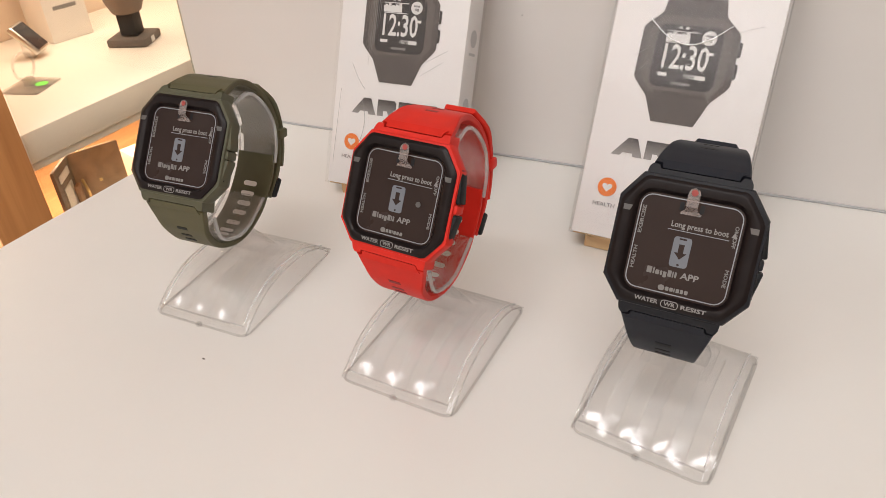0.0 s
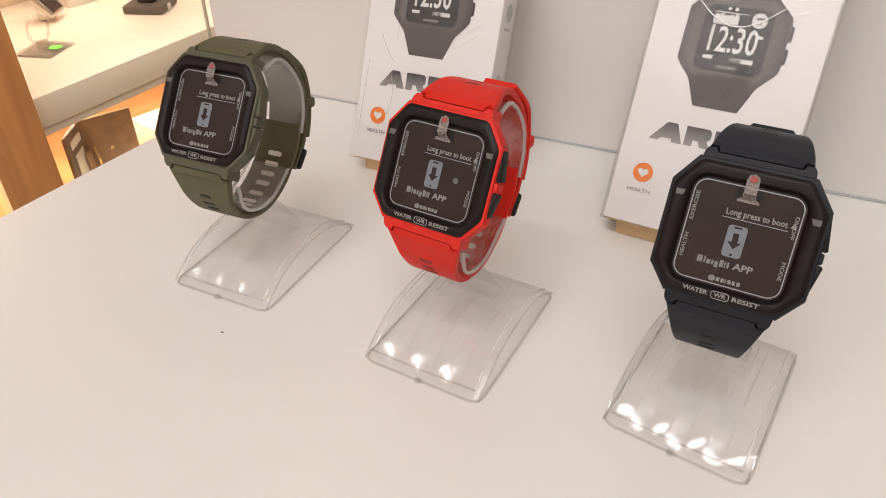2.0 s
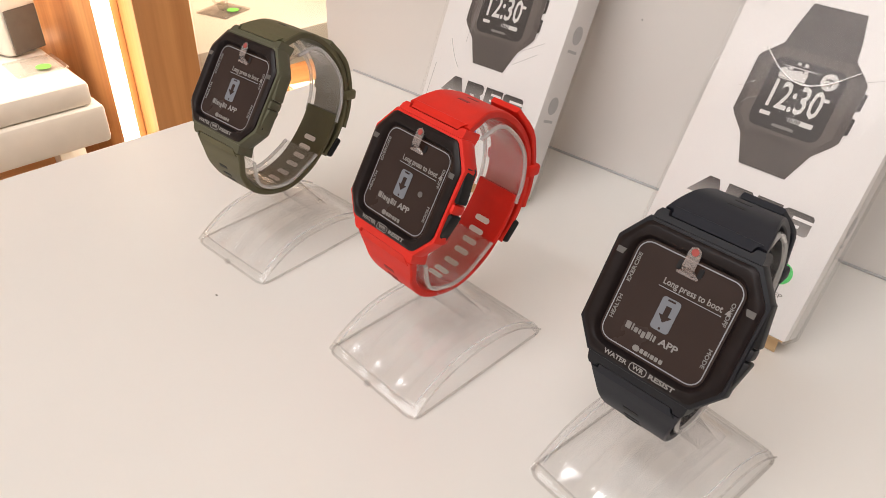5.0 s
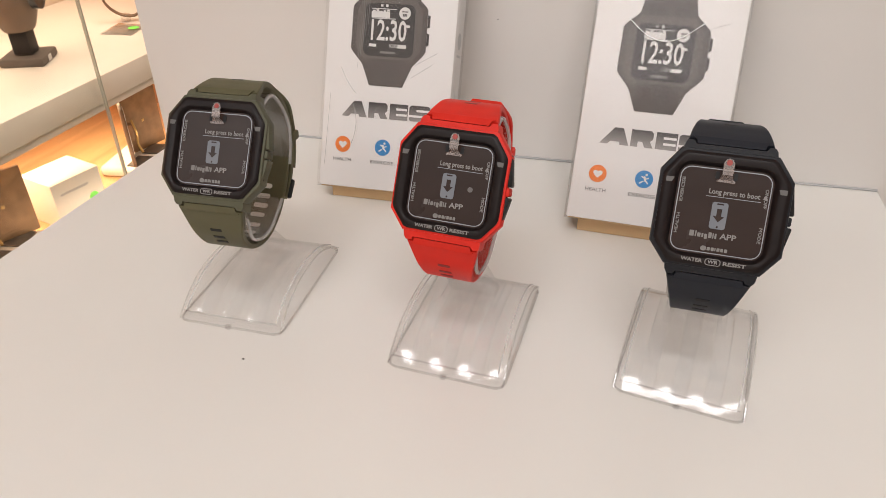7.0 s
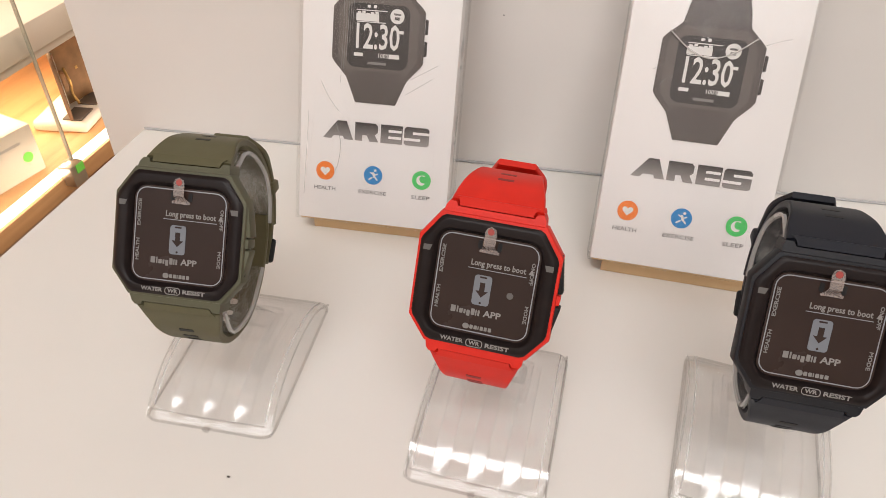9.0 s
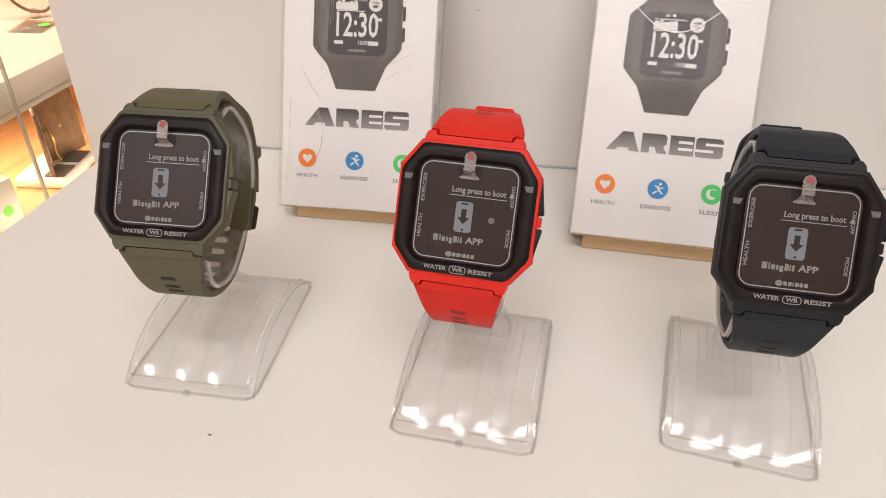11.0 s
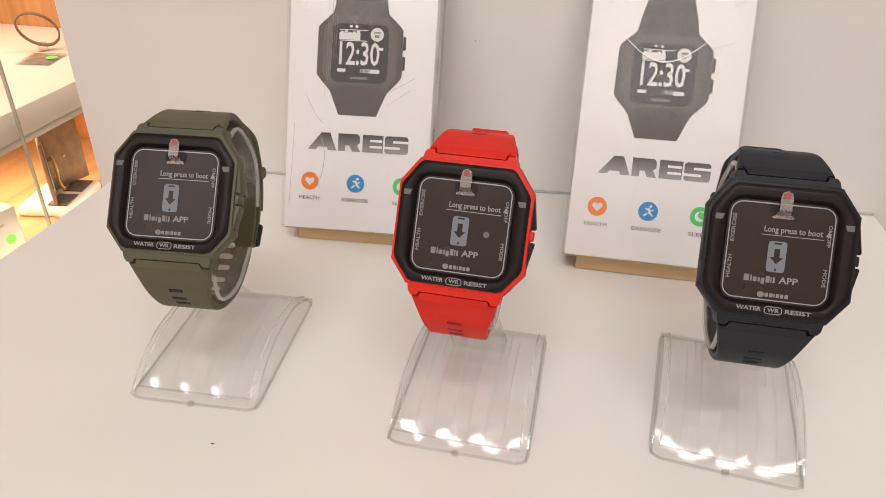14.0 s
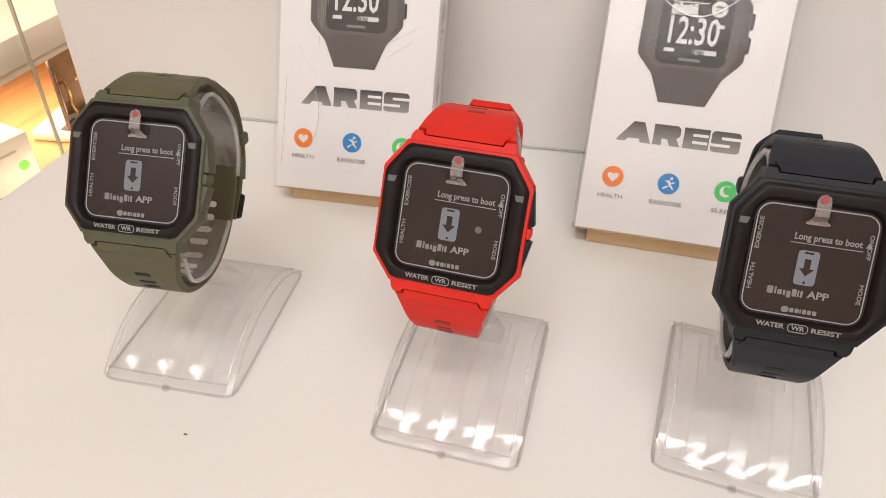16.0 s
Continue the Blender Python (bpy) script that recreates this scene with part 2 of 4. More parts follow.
def slab(outline, y0, y1, bev=0.0, segments=2, holes=()):
    """A plate with its outline in x and z, from y0 (front) to y1 (back)."""
    bm = bmesh.new()
    front = [bm.verts.new((x, y0, z)) for x, z in outline]
    back = [bm.verts.new((x, y1, z)) for x, z in outline]
    n = len(outline)
    bm.faces.new(front), bm.faces.new(back[::-1])
    for i in range(n):
        j = (i + 1) % n
        bm.faces.new((front[i], back[i], back[j], front[j]))
    if bev:
        bevel(bm, bev, segments)
    return bm


def loft(rings, cap=True):
    """Skin between closed rings of points."""
    bm = bmesh.new()
    rows = [[bm.verts.new(p) for p in ring] for ring in rings]
    n = len(rows[0])
    for a, b in zip(rows, rows[1:]):
        for i in range(n):
            j = (i + 1) % n
            bm.faces.new((a[i], a[j], b[j], b[i]))
    if cap:
        bm.faces.new(rows[0][::-1]), bm.faces.new(rows[-1])
    return bm


def rounded(w, h, r, cx=0.0, cz=0.0, k=6):
    pts = []
    for sx, sz, a0 in ((1, 1, 0), (-1, 1, 90), (-1, -1, 180), (1, -1, 270)):
        for i in range(k + 1):
            a = radians(a0 + 90 * i / k)
            pts.append((cx + sx * (w / 2 - r) + r * math.cos(a), cz + sz * (h / 2 - r) + r * math.sin(a)))
    return pts


def disc(r, n=28, cx=0.0, cz=0.0):
    return [(cx + r * math.cos(2 * math.pi * i / n), cz + r * math.sin(2 * math.pi * i / n)) for i in range(n)]


def catmull(points, per=6):
    pts = [Vector(p) for p in points]
    ext = [2 * pts[0] - pts[1], *pts, 2 * pts[-1] - pts[-2]]
    out = []
    for i in range(1, len(ext) - 2):
        for k in range(per):
            t = k / per
            p0, p1, p2, p3 = ext[i - 1 : i + 3]
            out.append(0.5 * (2 * p1 + (p2 - p0) * t + (2 * p0 - 5 * p1 + 4 * p2 - p3) * t * t + (3 * p1 - p0 - 3 * p2 + p3) * t ** 3))
    out.append(pts[-1])
    return out


def strap_mesh(points, per=6, flip=False):
    """A band swept in the y z plane; each point is y, z, width, thickness in mm."""
    line = catmull([Vector((y, z, w)) for y, z, w, th in points], per)
    thick = catmull([Vector((th, 0, 0)) for *_, th in points], per)
    rings = []
    for i, p in enumerate(line):
        a, b = line[max(0, i - 1)], line[min(len(line) - 1, i + 1)]
        ty, tz = b[0] - a[0], b[1] - a[1]
        ln = math.hypot(ty, tz) or 1
        ny, nz = -tz / ln, ty / ln
        w, th = p[2] / 2, thick[i][0] / 2
        e = min(0.45, th * 0.6)
        ring = []
        for sx, sn in ((-(w), -(th - e)), (-(w - e), -th), (w - e, -th), (w, -(th - e)), (w, th - e), (w - e, th), (-(w - e), th), (-w, th - e)):
            ring.append((sx / 1000, (p[0] + ny * sn) / 1000, (p[1] + nz * sn) / 1000))
        rings.append(ring)
    return loft(rings)


def tube(points, r, n=8, per=5):
    line = catmull([Vector(p) for p in points], per)
    rings = []
    for i, p in enumerate(line):
        d = (line[min(i + 1, len(line) - 1)] - line[max(0, i - 1)]).normalized()
        q = d.to_track_quat("Z", "Y")
        rings.append([p + q @ Vector((r * math.cos(2 * math.pi * k / n), r * math.sin(2 * math.pi * k / n), 0)) for k in range(n)])
    return loft(rings)


def lettering(name, words, size, mat, parent, m, width=None, bold=0.0, label=""):
    """Words as a mesh part, standing in the x z plane and facing -y, centred."""
    cu = bpy.data.curves.new(name, "FONT")
    cu.body, cu.size, cu.align_x, cu.align_y, cu.extrude, cu.offset = words, size, "CENTER", "CENTER", 0.00004, bold
    cu.resolution_u = 2
    tmp = new(name + "_curve", cu)
    bpy.context.view_layer.update()
    me = bpy.data.meshes.new_from_object(tmp)
    bpy.data.objects.remove(tmp)
    bpy.data.curves.remove(cu)
    if width:
        xs = [v.co.x for v in me.vertices]
        k = width / (max(xs) - min(xs))
        for v in me.vertices:
            v.co.x *= k
    me.materials.append(mat)
    ob = new(name, me)
    ob.parent = parent
    ob.matrix_basis = m @ pose(0, 0, 0, 90)
    return tagged(ob, label)


def bar(name, w, h, mat, parent, x, y, z, r=None, m=None):
    """A flat printed patch that faces -y."""
    r = r if r is not None else min(w, h) * 0.3
    return part(name, slab(rounded(w, h, r, x, z, 3), y, y + 0.0001), mat, parent, m=m, smooth=False)


MM = 0.001

# ---- the large structure ----
WALL_Y = 0.2065
# counter: its top sheet has a slightly skewed free edge
top_outline = [(-0.2025, WALL_Y - 0.0005), (0.2375, WALL_Y - 0.0005), (0.226, -0.46), (-0.2585, -0.46)]
bm = bmesh.new()
up = [bm.verts.new((x, y, 0)) for x, y in top_outline]
dn = [bm.verts.new((x, y, -0.028)) for x, y in top_outline]
bm.faces.new(up[::-1]), bm.faces.new(dn)
for i in range(4):
    j = (i + 1) % 4
    bm.faces.new((up[i], up[j], dn[j], dn[i]))
bevel(bm, 0.0012, 2)
counter = tagged(part("counter_top", bm, M_TABLE), "white laminate display counter top, plain and lightly glossy", "counter", kind="structure")
tagged(part("counter_body", box(-0.19, 0.215, -0.42, WALL_Y - 0.004, -0.95, -0.0285, 0.002), M_TABLE), "white counter body under the top", "counter", kind="structure")
tagged(part("wall_back", box(-0.2295, 1.5, WALL_Y, WALL_Y + 0.05, -0.95, 0.75, 0.001), M_WALL), "plain white painted partition panel behind the counter", "wall", kind="structure")
tagged(part("trim", box(-0.2025, 0.2375, WALL_Y - 0.0011, WALL_Y - 0.0001, 0.0002, 0.0014, 0.0002), M_P_PALE), "thin grey joint between panel and counter", "joint", kind="structure")
tagged(part("wall_stain", box(0.0088, 0.0095, WALL_Y - 0.0002, WALL_Y + 0.0002, 0.0867, 0.0873), M_PRINT_D), "tiny dark stain on the white panel", "stain", kind="structure")
tagged(part("floor", box(-2.4, 2.4, -2.4, 2.0, -1.0, -0.951), M_FLOOR), "brown shop floor", "floor", kind="structure")
tagged(part("ceiling", box(-2.4, 2.4, -2.4, 2.0, 1.70, 1.75), M_CEIL), "pale shop ceiling", "ceiling", kind="structure")
for nm, b in (("wall_north", (-2.4, 2.4, 1.95, 2.0)), ("wall_south", (-2.4, 2.4, -2.4, -2.35)), ("wall_west", (-2.4, -2.35, -2.35, 1.95)), ("wall_east", (2.35, 2.4, -2.35, 1.95))):
    tagged(part(nm, box(*b, -0.95, 1.70), M_ROOM), "plain warm shop wall", "wall", kind="structure")

# ---- lit wall cabinet across the aisle ----
cab = thing("wall_cabinet", pose(-0.664, 0.45, 0, 0, 0, -5), "lit orange wood wall cabinet with white shelves and open bays", "cabinet")
# local: x = 0 is the front plane, y runs along the cabinet
part("upright", box(-0.37, 0.012, -0.165, -0.093, -0.95, 0.45, 0.002), M_WOOD, cab, "orange wood upright")
part("end_panel", box(-0.37, 0.0, 0.60, 0.63, -0.95, 0.45, 0.002), M_WOOD, cab, "orange wood end panel")
part("back_panel", box(-0.385, -0.372, -0.9, 0.63, -0.95, 0.45), M_BACK, cab, "cream back panel")
shelf = part("upper_shelf", box(-0.37, 0.0, -0.0925, 0.5995, -0.195, -0.155, 0.0025), M_SHELF, cab, "white upper shelf")
part("shelf_lip", box(-0.02, -0.004, -0.0925, 0.5995, -0.207, -0.1955, 0.002), M_SHELF, shelf)
part("lower_shelf", box(-0.37, 0.006, -0.0925, 0.5995, -0.40, -0.372, 0.002), M_WOOD_Y, cab, "orange wood lower shelf")
part("led_strip", box(-0.010, 0.002, -0.0925, 0.5995, -0.3715, -0.362, 0.002), M_LED, cab, "glowing led strip along the shelf edge")
part("led_strip", box(-0.02, 0.004, -0.201, -0.187, -0.70, 0.45, 0.002), M_LED, cab, "glowing upright led strip")
part("back_upright", box(-0.37, -0.03, -0.1865, -0.1655, -0.95, 0.45, 0.002), M_WOOD, cab, "orange wood inner face")
part("bay_back", box(-0.371, -0.36, -0.9, -0.2015, -0.95, 0.45), M_WOOD, cab, "wood panel at the back of the bay")
tray = part("display_tray", box(-0.34, 0.0, -0.62, -0.232, -0.185, -0.155, 0.006), M_WHITE, cab, "white stepped display tray")
part("tray_base", box(-0.34, 0.006, -0.62, -0.222, -0.235, -0.1855, 0.006), M_WHITE, tray)
part("tray_leg", box(-0.10, -0.07, -0.27, -0.235, -0.95, -0.2355, 0.004), M_WHITE, tray)
part("bay_floor", box(-0.37, 0.0, -0.9, -0.2015, -0.42, -0.39), M_WOOD_Y, cab)
pane = part("glass_door", box(0.008, 0.012, -0.09, 0.197, -0.366, 0.45), M_GLASS, cab, "clear glass door pane")
pane.visible_shadow = False
part("pane_edge", box(0.0075, 0.0125, 0.1971, 0.1995, -0.366, 0.45), M_GLASS_EDGE, pane)
clip = part("glass_clip", box(0.001, 0.024, 0.176, 0.204, -0.385, -0.352, 0.002), M_METAL, pane, "small steel glass clip with green sticker")
part("sticker", box(0.0245, 0.025, 0.186, 0.202, -0.366, -0.353), M_TAG, clip)


def cabinet_pose(x, y, z, turn=0.0):
    return cab.matrix_basis @ pose(x, y, z, 0, 0, turn)


def tag_stand(m, label, ringed=True):
    """A small clear riser with a ring of clear plastic and a green price sticker."""
    t = thing("wristband_riser", m, label, "stand", "clear risers on the shelves")
    part("base", box(-0.028, 0.028, -0.03, 0.03, 0, 0.003, 0.001), M_CLEAR_EDGE, t)
    if ringed:
        part("ring", tube([(0.0, 0.022 * math.cos(a), 0.030 + 0.018 * math.sin(a)) for a in [math.pi * 2 * i / 10 for i in range(11)]], 0.002), M_CLEAR_EDGE, t)
        part("neck", box(-0.006, 0.006, -0.006, 0.006, 0.003, 0.014, 0.001), M_CLEAR_EDGE, t)
    part("price_sticker", slab(disc(0.009, 20), -0.0002, 0.0, 0), M_TAG, t, "bright green round price sticker", m=pose(0.014, 0.005, 0.0033, -90, 0, 0))
    return t


tag_stand(cabinet_pose(-0.135, 0.03, -0.155, 20), "small clear wristband riser with green price sticker")
phone = thing("small_watch", cabinet_pose(-0.25, 0.118, -0.155, 30), "small dark smart watch leaning on a clear riser", "watch")
part("body", box(-0.02, 0.02, -0.026, 0.026, 0, 0.011, 0.004, 3), M_METAL, phone, m=pose(0, 0, 0.026, 50, 0, 90))
part("screen", box(-0.017, 0.017, -0.022, 0.022, 0.0112, 0.0118, 0.0), M_DARKGLASS, phone, m=pose(0, 0, 0.026, 50, 0, 90))
part("prop", box(-0.008, 0.008, -0.008, 0.008, 0, 0.030, 0.001), M_CLEAR_EDGE, phone)
carton = thing("carton", cabinet_pose(-0.30, 0.215, -0.155, -8), "plain white product carton standing on the upper shelf", "box")
part("body", box(-0.035, 0.035, -0.036, 0.036, 0, 0.19, 0.0015), M_WHITE, carton)
part("print_bar", box(0.0351, 0.0354, -0.02, 0.02, 0.05, 0.056), M_PRINT_D, carton)
cush = thing("display_watch", cabinet_pose(-0.15, 0.235, -0.155, 25), "dark watch on a dark display cushion and base", "watch")
part("base", box(-0.032, 0.032, -0.032, 0.032, 0, 0.013, 0.003), M_GREY, cush, "dark square base")
part("plate", box(0.0323, 0.0328, -0.01, 0.002, 0.002, 0.011), M_PRINT_W, cush)
part("neck", box(-0.014, 0.014, -0.016, 0.016, 0.013, 0.05, 0.004), M_BLACK, cush)
part("cushion", loft([[((0.022 + 0.012 * math.sin(math.pi * k / 6)) * math.cos(a), (0.026 + 0.014 * math.sin(math.pi * k / 6)) * math.sin(a), 0.05 + 0.085 * k / 6) for a in [2 * math.pi * i / 16 for i in range(16)]] for k in range(7)]), M_LEATHER, cush, "dark padded cushion")
part("dial", slab(disc(0.022, 24), -0.006, 0.004, 0.002), M_DARKGLASS, cush, m=pose(0.036, 0, 0.10, 0, 0, 90))
tag_stand(cabinet_pose(-0.118, 0.415, -0.155, 10), "flat clear riser with green sticker near the cabinet end", False)
brace = thing("fitness_band", cabinet_pose(-0.150, 0.460, -0.155, 0), "dark brown looped fitness wristband on a clear riser", "wristband")
part("band", strap_mesh([(33 * math.cos(a), 23 * math.sin(a), 12, 2.6) for a in [math.pi * 2 * i / 12 for i in range(13)]]), M_LEATHER, brace, m=pose(0, 0, 0.036, 0, 0, -52) @ pose(0, 0, 0, -35, 0, 0))
part("prop", box(-0.006, 0.006, -0.006, 0.006, 0, 0.014, 0.001), M_CLEAR_EDGE, brace)


def folio_display(m, label, angle=0):
    """A white double-pad base with an open dark leather folio standing on it."""
    t = thing("folio_display", m, label, "leather case", "folio displays on the lower shelf")
    part("base", box(-0.045, 0.045, -0.055, 0.055, 0, 0.018, 0.007, 3), M_WHITE, t, "white moulded base")
    part("pad", box(0.004, 0.036, -0.046, -0.006, 0.0181, 0.0205, 0.001), M_GREY, t)
    part("pad", box(0.004, 0.036, 0.006, 0.046, 0.0181, 0.0205, 0.001), M_GREY, t)
    cover = part("cover", box(-0.003, 0.003, -0.06, 0.0, 0, 0.105, 0.002), M_LEATHER, t, "dark leather cover", m=pose(-0.012, 0, 0.019, 0, 0, 20 + angle))
    part("card_slot", box(0.0031, 0.0045, -0.05, -0.012, 0.082, 0.094, 0.0005), M_WHITE, cover)
    part("inner_panel", box(0.0031, 0.0045, -0.046, -0.014, 0.018, 0.072, 0.0005), M_WHITE, cover)
    part("clasp", box(0.0045, 0.012, -0.02, -0.005, 0.03, 0.062, 0.003), M_LEATHER_T, cover)
    back = part("cover", box(-0.003, 0.003, 0.0, 0.075, 0, 0.105, 0.002), M_LEATHER_T, t, "brown leather cover", m=pose(-0.012, 0, 0.019, 0, 0, -38 + angle))
    part("stud", box(0.0031, 0.0045, 0.034, 0.039, 0.05, 0.055, 0.0007), M_GOLD, back)
    part("chain", tube([(0.004, 0.0, 0.085), (0.007, 0.002, 0.06), (0.004, 0.003, 0.04), (0.009, 0.004, 0.022)], 0.0022, 6), M_GOLD, t, "brass chain")
    return t


folio_display(cabinet_pose(-0.085, 0.02, -0.372, 15), "open dark leather folio case standing on a white base")
folio_display(cabinet_pose(-0.09, 0.34, -0.372, 10), "brown leather folio case on a white two-pad base", 15)
wb = thing("carton", cabinet_pose(-0.075, 0.16, -0.372, -12), "white carton with green sticker on the wood shelf", "box")
part("body", box(-0.045, 0.03, -0.042, 0.042, 0, 0.075, 0.0015), M_WHITE, wb)
part("price_sticker", slab(disc(0.008, 16), -0.0004, 0), M_TAG, wb, m=pose(0.0301, 0.022, 0.03, 0, 0, 90))
part("print_bar", box(0.0301, 0.0304, -0.03, 0.018, 0.053, 0.057), M_P_PALE, wb)
gad = thing("speaker", cabinet_pose(-0.165, -0.262, -0.155, 20), "pale rounded gadget with a dark front on the white tray", "gadget")
part("body", box(-0.035, 0.035, -0.03, 0.03, 0, 0.10, 0.012, 3), M_WHITE, gad)
part("front", box(0.0352, 0.038, -0.022, 0.022, 0.005, 0.06, 0.001), M_GREY, gad)
gad2 = thing("speaker", cabinet_pose(-0.17, -0.36, -0.155, 20), "dark rounded gadget on the white tray", "gadget")
part("body", box(-0.03, 0.03, -0.03, 0.03, 0, 0.085, 0.014, 3), M_LEATHER, gad2)
tag_stand(cabinet_pose(-0.085, -0.262, -0.155, 0), "flat clear riser with green price sticker on the white tray", False)
part("led_strip", box(-0.3595, -0.352, -0.9, -0.2015, -0.215, -0.207, 0.001), M_LED, cab, "glowing led line at the back of the bay")

# ---- watch stands ----
M_CLEAR_POST = clear_plastic("clear_post_plastic", (0.988, 0.988, 0.99), milk=0.035, rough=0.08)
SW, SD, SH = 0.049, 0.071, 0.0125


def arch(y):
    s = (y / SD - 0.5) * 2
    return SH * max(0.0, 1 - abs(s) ** 2.4)


def build_stand(m, label):
    t = thing("watch_stand", m, label, "stand", "watch stands on the counter")
    bm = bmesh.new()
    ny = 26
    # across: a fine pair of columns at each flute's edge
    us = sorted({0, 0.02, 0.05, 1, 0.98, 0.95, *[0.06 + 0.88 * k / 7 + e for k in range(8) for e in (-0.006, 0.006)]})
    nx = len(us) - 1
    grid = {}
    for side in (0, 1):
        for i in range(nx + 1):
            for j in range(ny + 1):
                u, y = us[i], SD * j / ny
                x = -SW / 2 + SW * u
                edge = min(u, 1 - u)
                groove = 0.0
                if 0.06 < u < 0.94 and 0.05 < j / ny < 0.75:
                    groove = -0.0007 if int((u - 0.06) / 0.88 * 7) % 2 else 0.0
                z = arch(y) + groove
                # rounded corners
                corner = max(0.0, 0.004 - min(edge * SW, 0.004))
                end = max(0.0, 0.004 - min(y, SD - y, 0.004))
                y2 = y + (1 if y < SD / 2 else -1) * max(0, (corner / 0.004) ** 2 * 0.0018) * (1 if end > 0 else 0)
                grid[side, i, j] = bm.verts.new((x, y2, z + 0.0019 - (0.0017 if side else 0)))
    for i in range(nx):
        for j in range(ny):
            bm.faces.new((grid[0, i, j], grid[0, i + 1, j], grid[0, i + 1, j + 1], grid[0, i, j + 1]))
            bm.faces.new((grid[1, i, j], grid[1, i, j + 1], grid[1, i + 1, j + 1], grid[1, i + 1, j]))
    bm.faces.ensure_lookup_table()
    for fc in bm.faces:
        u, v = fc.calc_center_median().x / SW + 0.5, fc.calc_center_median().y / SD
        if 0.06 < u < 0.94 and 0.05 < v < 0.75 and int((u - 0.06) / 0.88 * 7) % 2:
            fc.material_index = 1
    part("base_plate", bm, [M_CLEAR, M_FROST], t, "clear fluted arched base plate")
    # thicker moulded rim round the plate
    rim = []
    n = 16
    for k in range(n + 1):
        y = SD * k / n
        rim.append((-SW / 2, y, arch(y) + 0.0011))
    rim2 = [(-x, y, z) for x, y, z in rim]
    for edge in (rim, rim2):
        part("arch_edge", tube(edge, 0.0004, 6, 2), M_CLEAR_EDGE, t)
        bm = bmesh.new()
        upper, lower = [bm.verts.new(p) for p in edge], [bm.verts.new((x, y, 0.0004)) for x, y, z in edge]
        for k in range(n):
            bm.faces.new((upper[k], upper[k + 1], lower[k + 1], lower[k]))
        part("side_skirt", bm, M_CLEAR, t, "clear side wall down to the counter")
    foot = [(x, SD / 2 + y, 0.0006) for x, y in rounded(SW + 0.0006, SD + 0.0012, 0.0042, k=4)]
    part("rim", tube(foot + foot[:1], 0.00055, 6, 1), M_CLEAR_EDGE, t, "moulded rim round the foot")
    part("rim", tube([(-SW / 2 + 0.002, 0.0016, 0.0046), (0, 0.0012, 0.0046), (SW / 2 - 0.002, 0.0016, 0.0046)], 0.0004, 6, 4), M_CLEAR_EDGE, t)
    # painted highlight just inside each side of the plate
    for s in (-1, 1):
        part("inner_highlight", tube([(s * (SW / 2 - 0.0026), SD * (0.05 + 0.9 * k / 12), arch(SD * (0.05 + 0.9 * k / 12)) + 0.0021) for k in range(13)], 0.0003, 5, 2), M_BRIGHT_EDGE, t)
    part("front_tab", box(-0.0012, 0.0012, -0.0022, 0.0, 0.0003, 0.0022, 0.0005), M_CLEAR_EDGE, t)
    # broad slanted post with a foot
    rings = []
    for k in range(5):
        f = k / 4
        y, z = 0.046 - 0.016 * f, arch(0.046) + 0.0015 + 0.0215 * f
        w, d = 0.0105 - 0.0015 * f, 0.0045 - 0.0005 * f
        rings.append([(px, y + pz, z) for px, pz in rounded(2 * w, 2 * d, 0.0012, k=2)])
    part("post", loft(rings, cap=False), M_CLEAR_POST, t, "clear slanted post")
    bm = box(-0.0125, 0.0125, 0.034, 0.053, SH - 0.0005, SH + 0.0022, 0.0008)
    bmesh.ops.delete(bm, geom=[f for f in bm.faces if f.calc_center_median().z < SH + 0.0001], context="FACES")
    part("foot", bm, M_CLEAR_POST, t)
    return t


# ---- watches ----
CASE = [(14.9, 19.7), (20.8, 11.6), (20.8, -11.9), (14.9, -19.3), (-14.9, -19.3), (-20.8, -11.9), (-20.8, 11.6), (-14.9, 19.7)]


def octagon(k, dz=0.0, grow=0.0):
    return [(x * k + math.copysign(grow, x), z * k + math.copysign(grow, z) + dz) for x, z in CASE]


def mm_loft(levels):
    return loft([[(x * MM, y * MM, z * MM) for x, z in ring] for y, ring in levels])


def screen_outline(w, h, r, cz=-0.5):
    return rounded(w, h, r, 0, cz, 5)


UPPER = [(5.6, 23.2, 28.2, 3.0), (9, 27.0, 26.4, 3.0), (13, 30.4, 23.4, 2.8), (21, 32.0, 20.0, 2.6), (30, 29.2, 19.4, 2.5), (37.5, 22.4, 19.4, 2.4), (42, 12.6, 19.6, 2.4), (44, 2, 20, 2.4), (43.6, -8, 20, 2.4), (42.2, -13, 20, 2.4)]
LOWER = [(5.6, -23.4, 28.4, 3.0), (8.6, -27.8, 25.8, 3.0), (12.3, -33.0, 22.4, 2.8), (19, -37, 20, 2.6), (26.5, -36, 19.6, 2.4), (33, -31, 20, 2.2), (38, -21.5, 20, 2.2), (40.2, -12, 20, 2.0), (41.0, -2, 19.8, 2.0), (40.4, 6, 19, 2.0)]
RING = [(41, 3, 20, 1.5), (39.5, 12, 20.4, 1.6), (35, 21.2, 20.6, 1.7), (28, 26.6, 20.6, 1.8), (20, 28.2, 20.8, 1.8), (14.5, 22, 21, 1.8), (13.2, 10, 20, 1.8), (13.2, -12, 20, 1.8), (14, -26, 21, 1.8), (19, -33.8, 21.4, 1.8), (26, -33.2, 21.4, 1.8), (31.5, -28.5, 21.4, 1.7), (35.5, -20, 21, 1.6), (37.6, -14, 21, 1.5)]


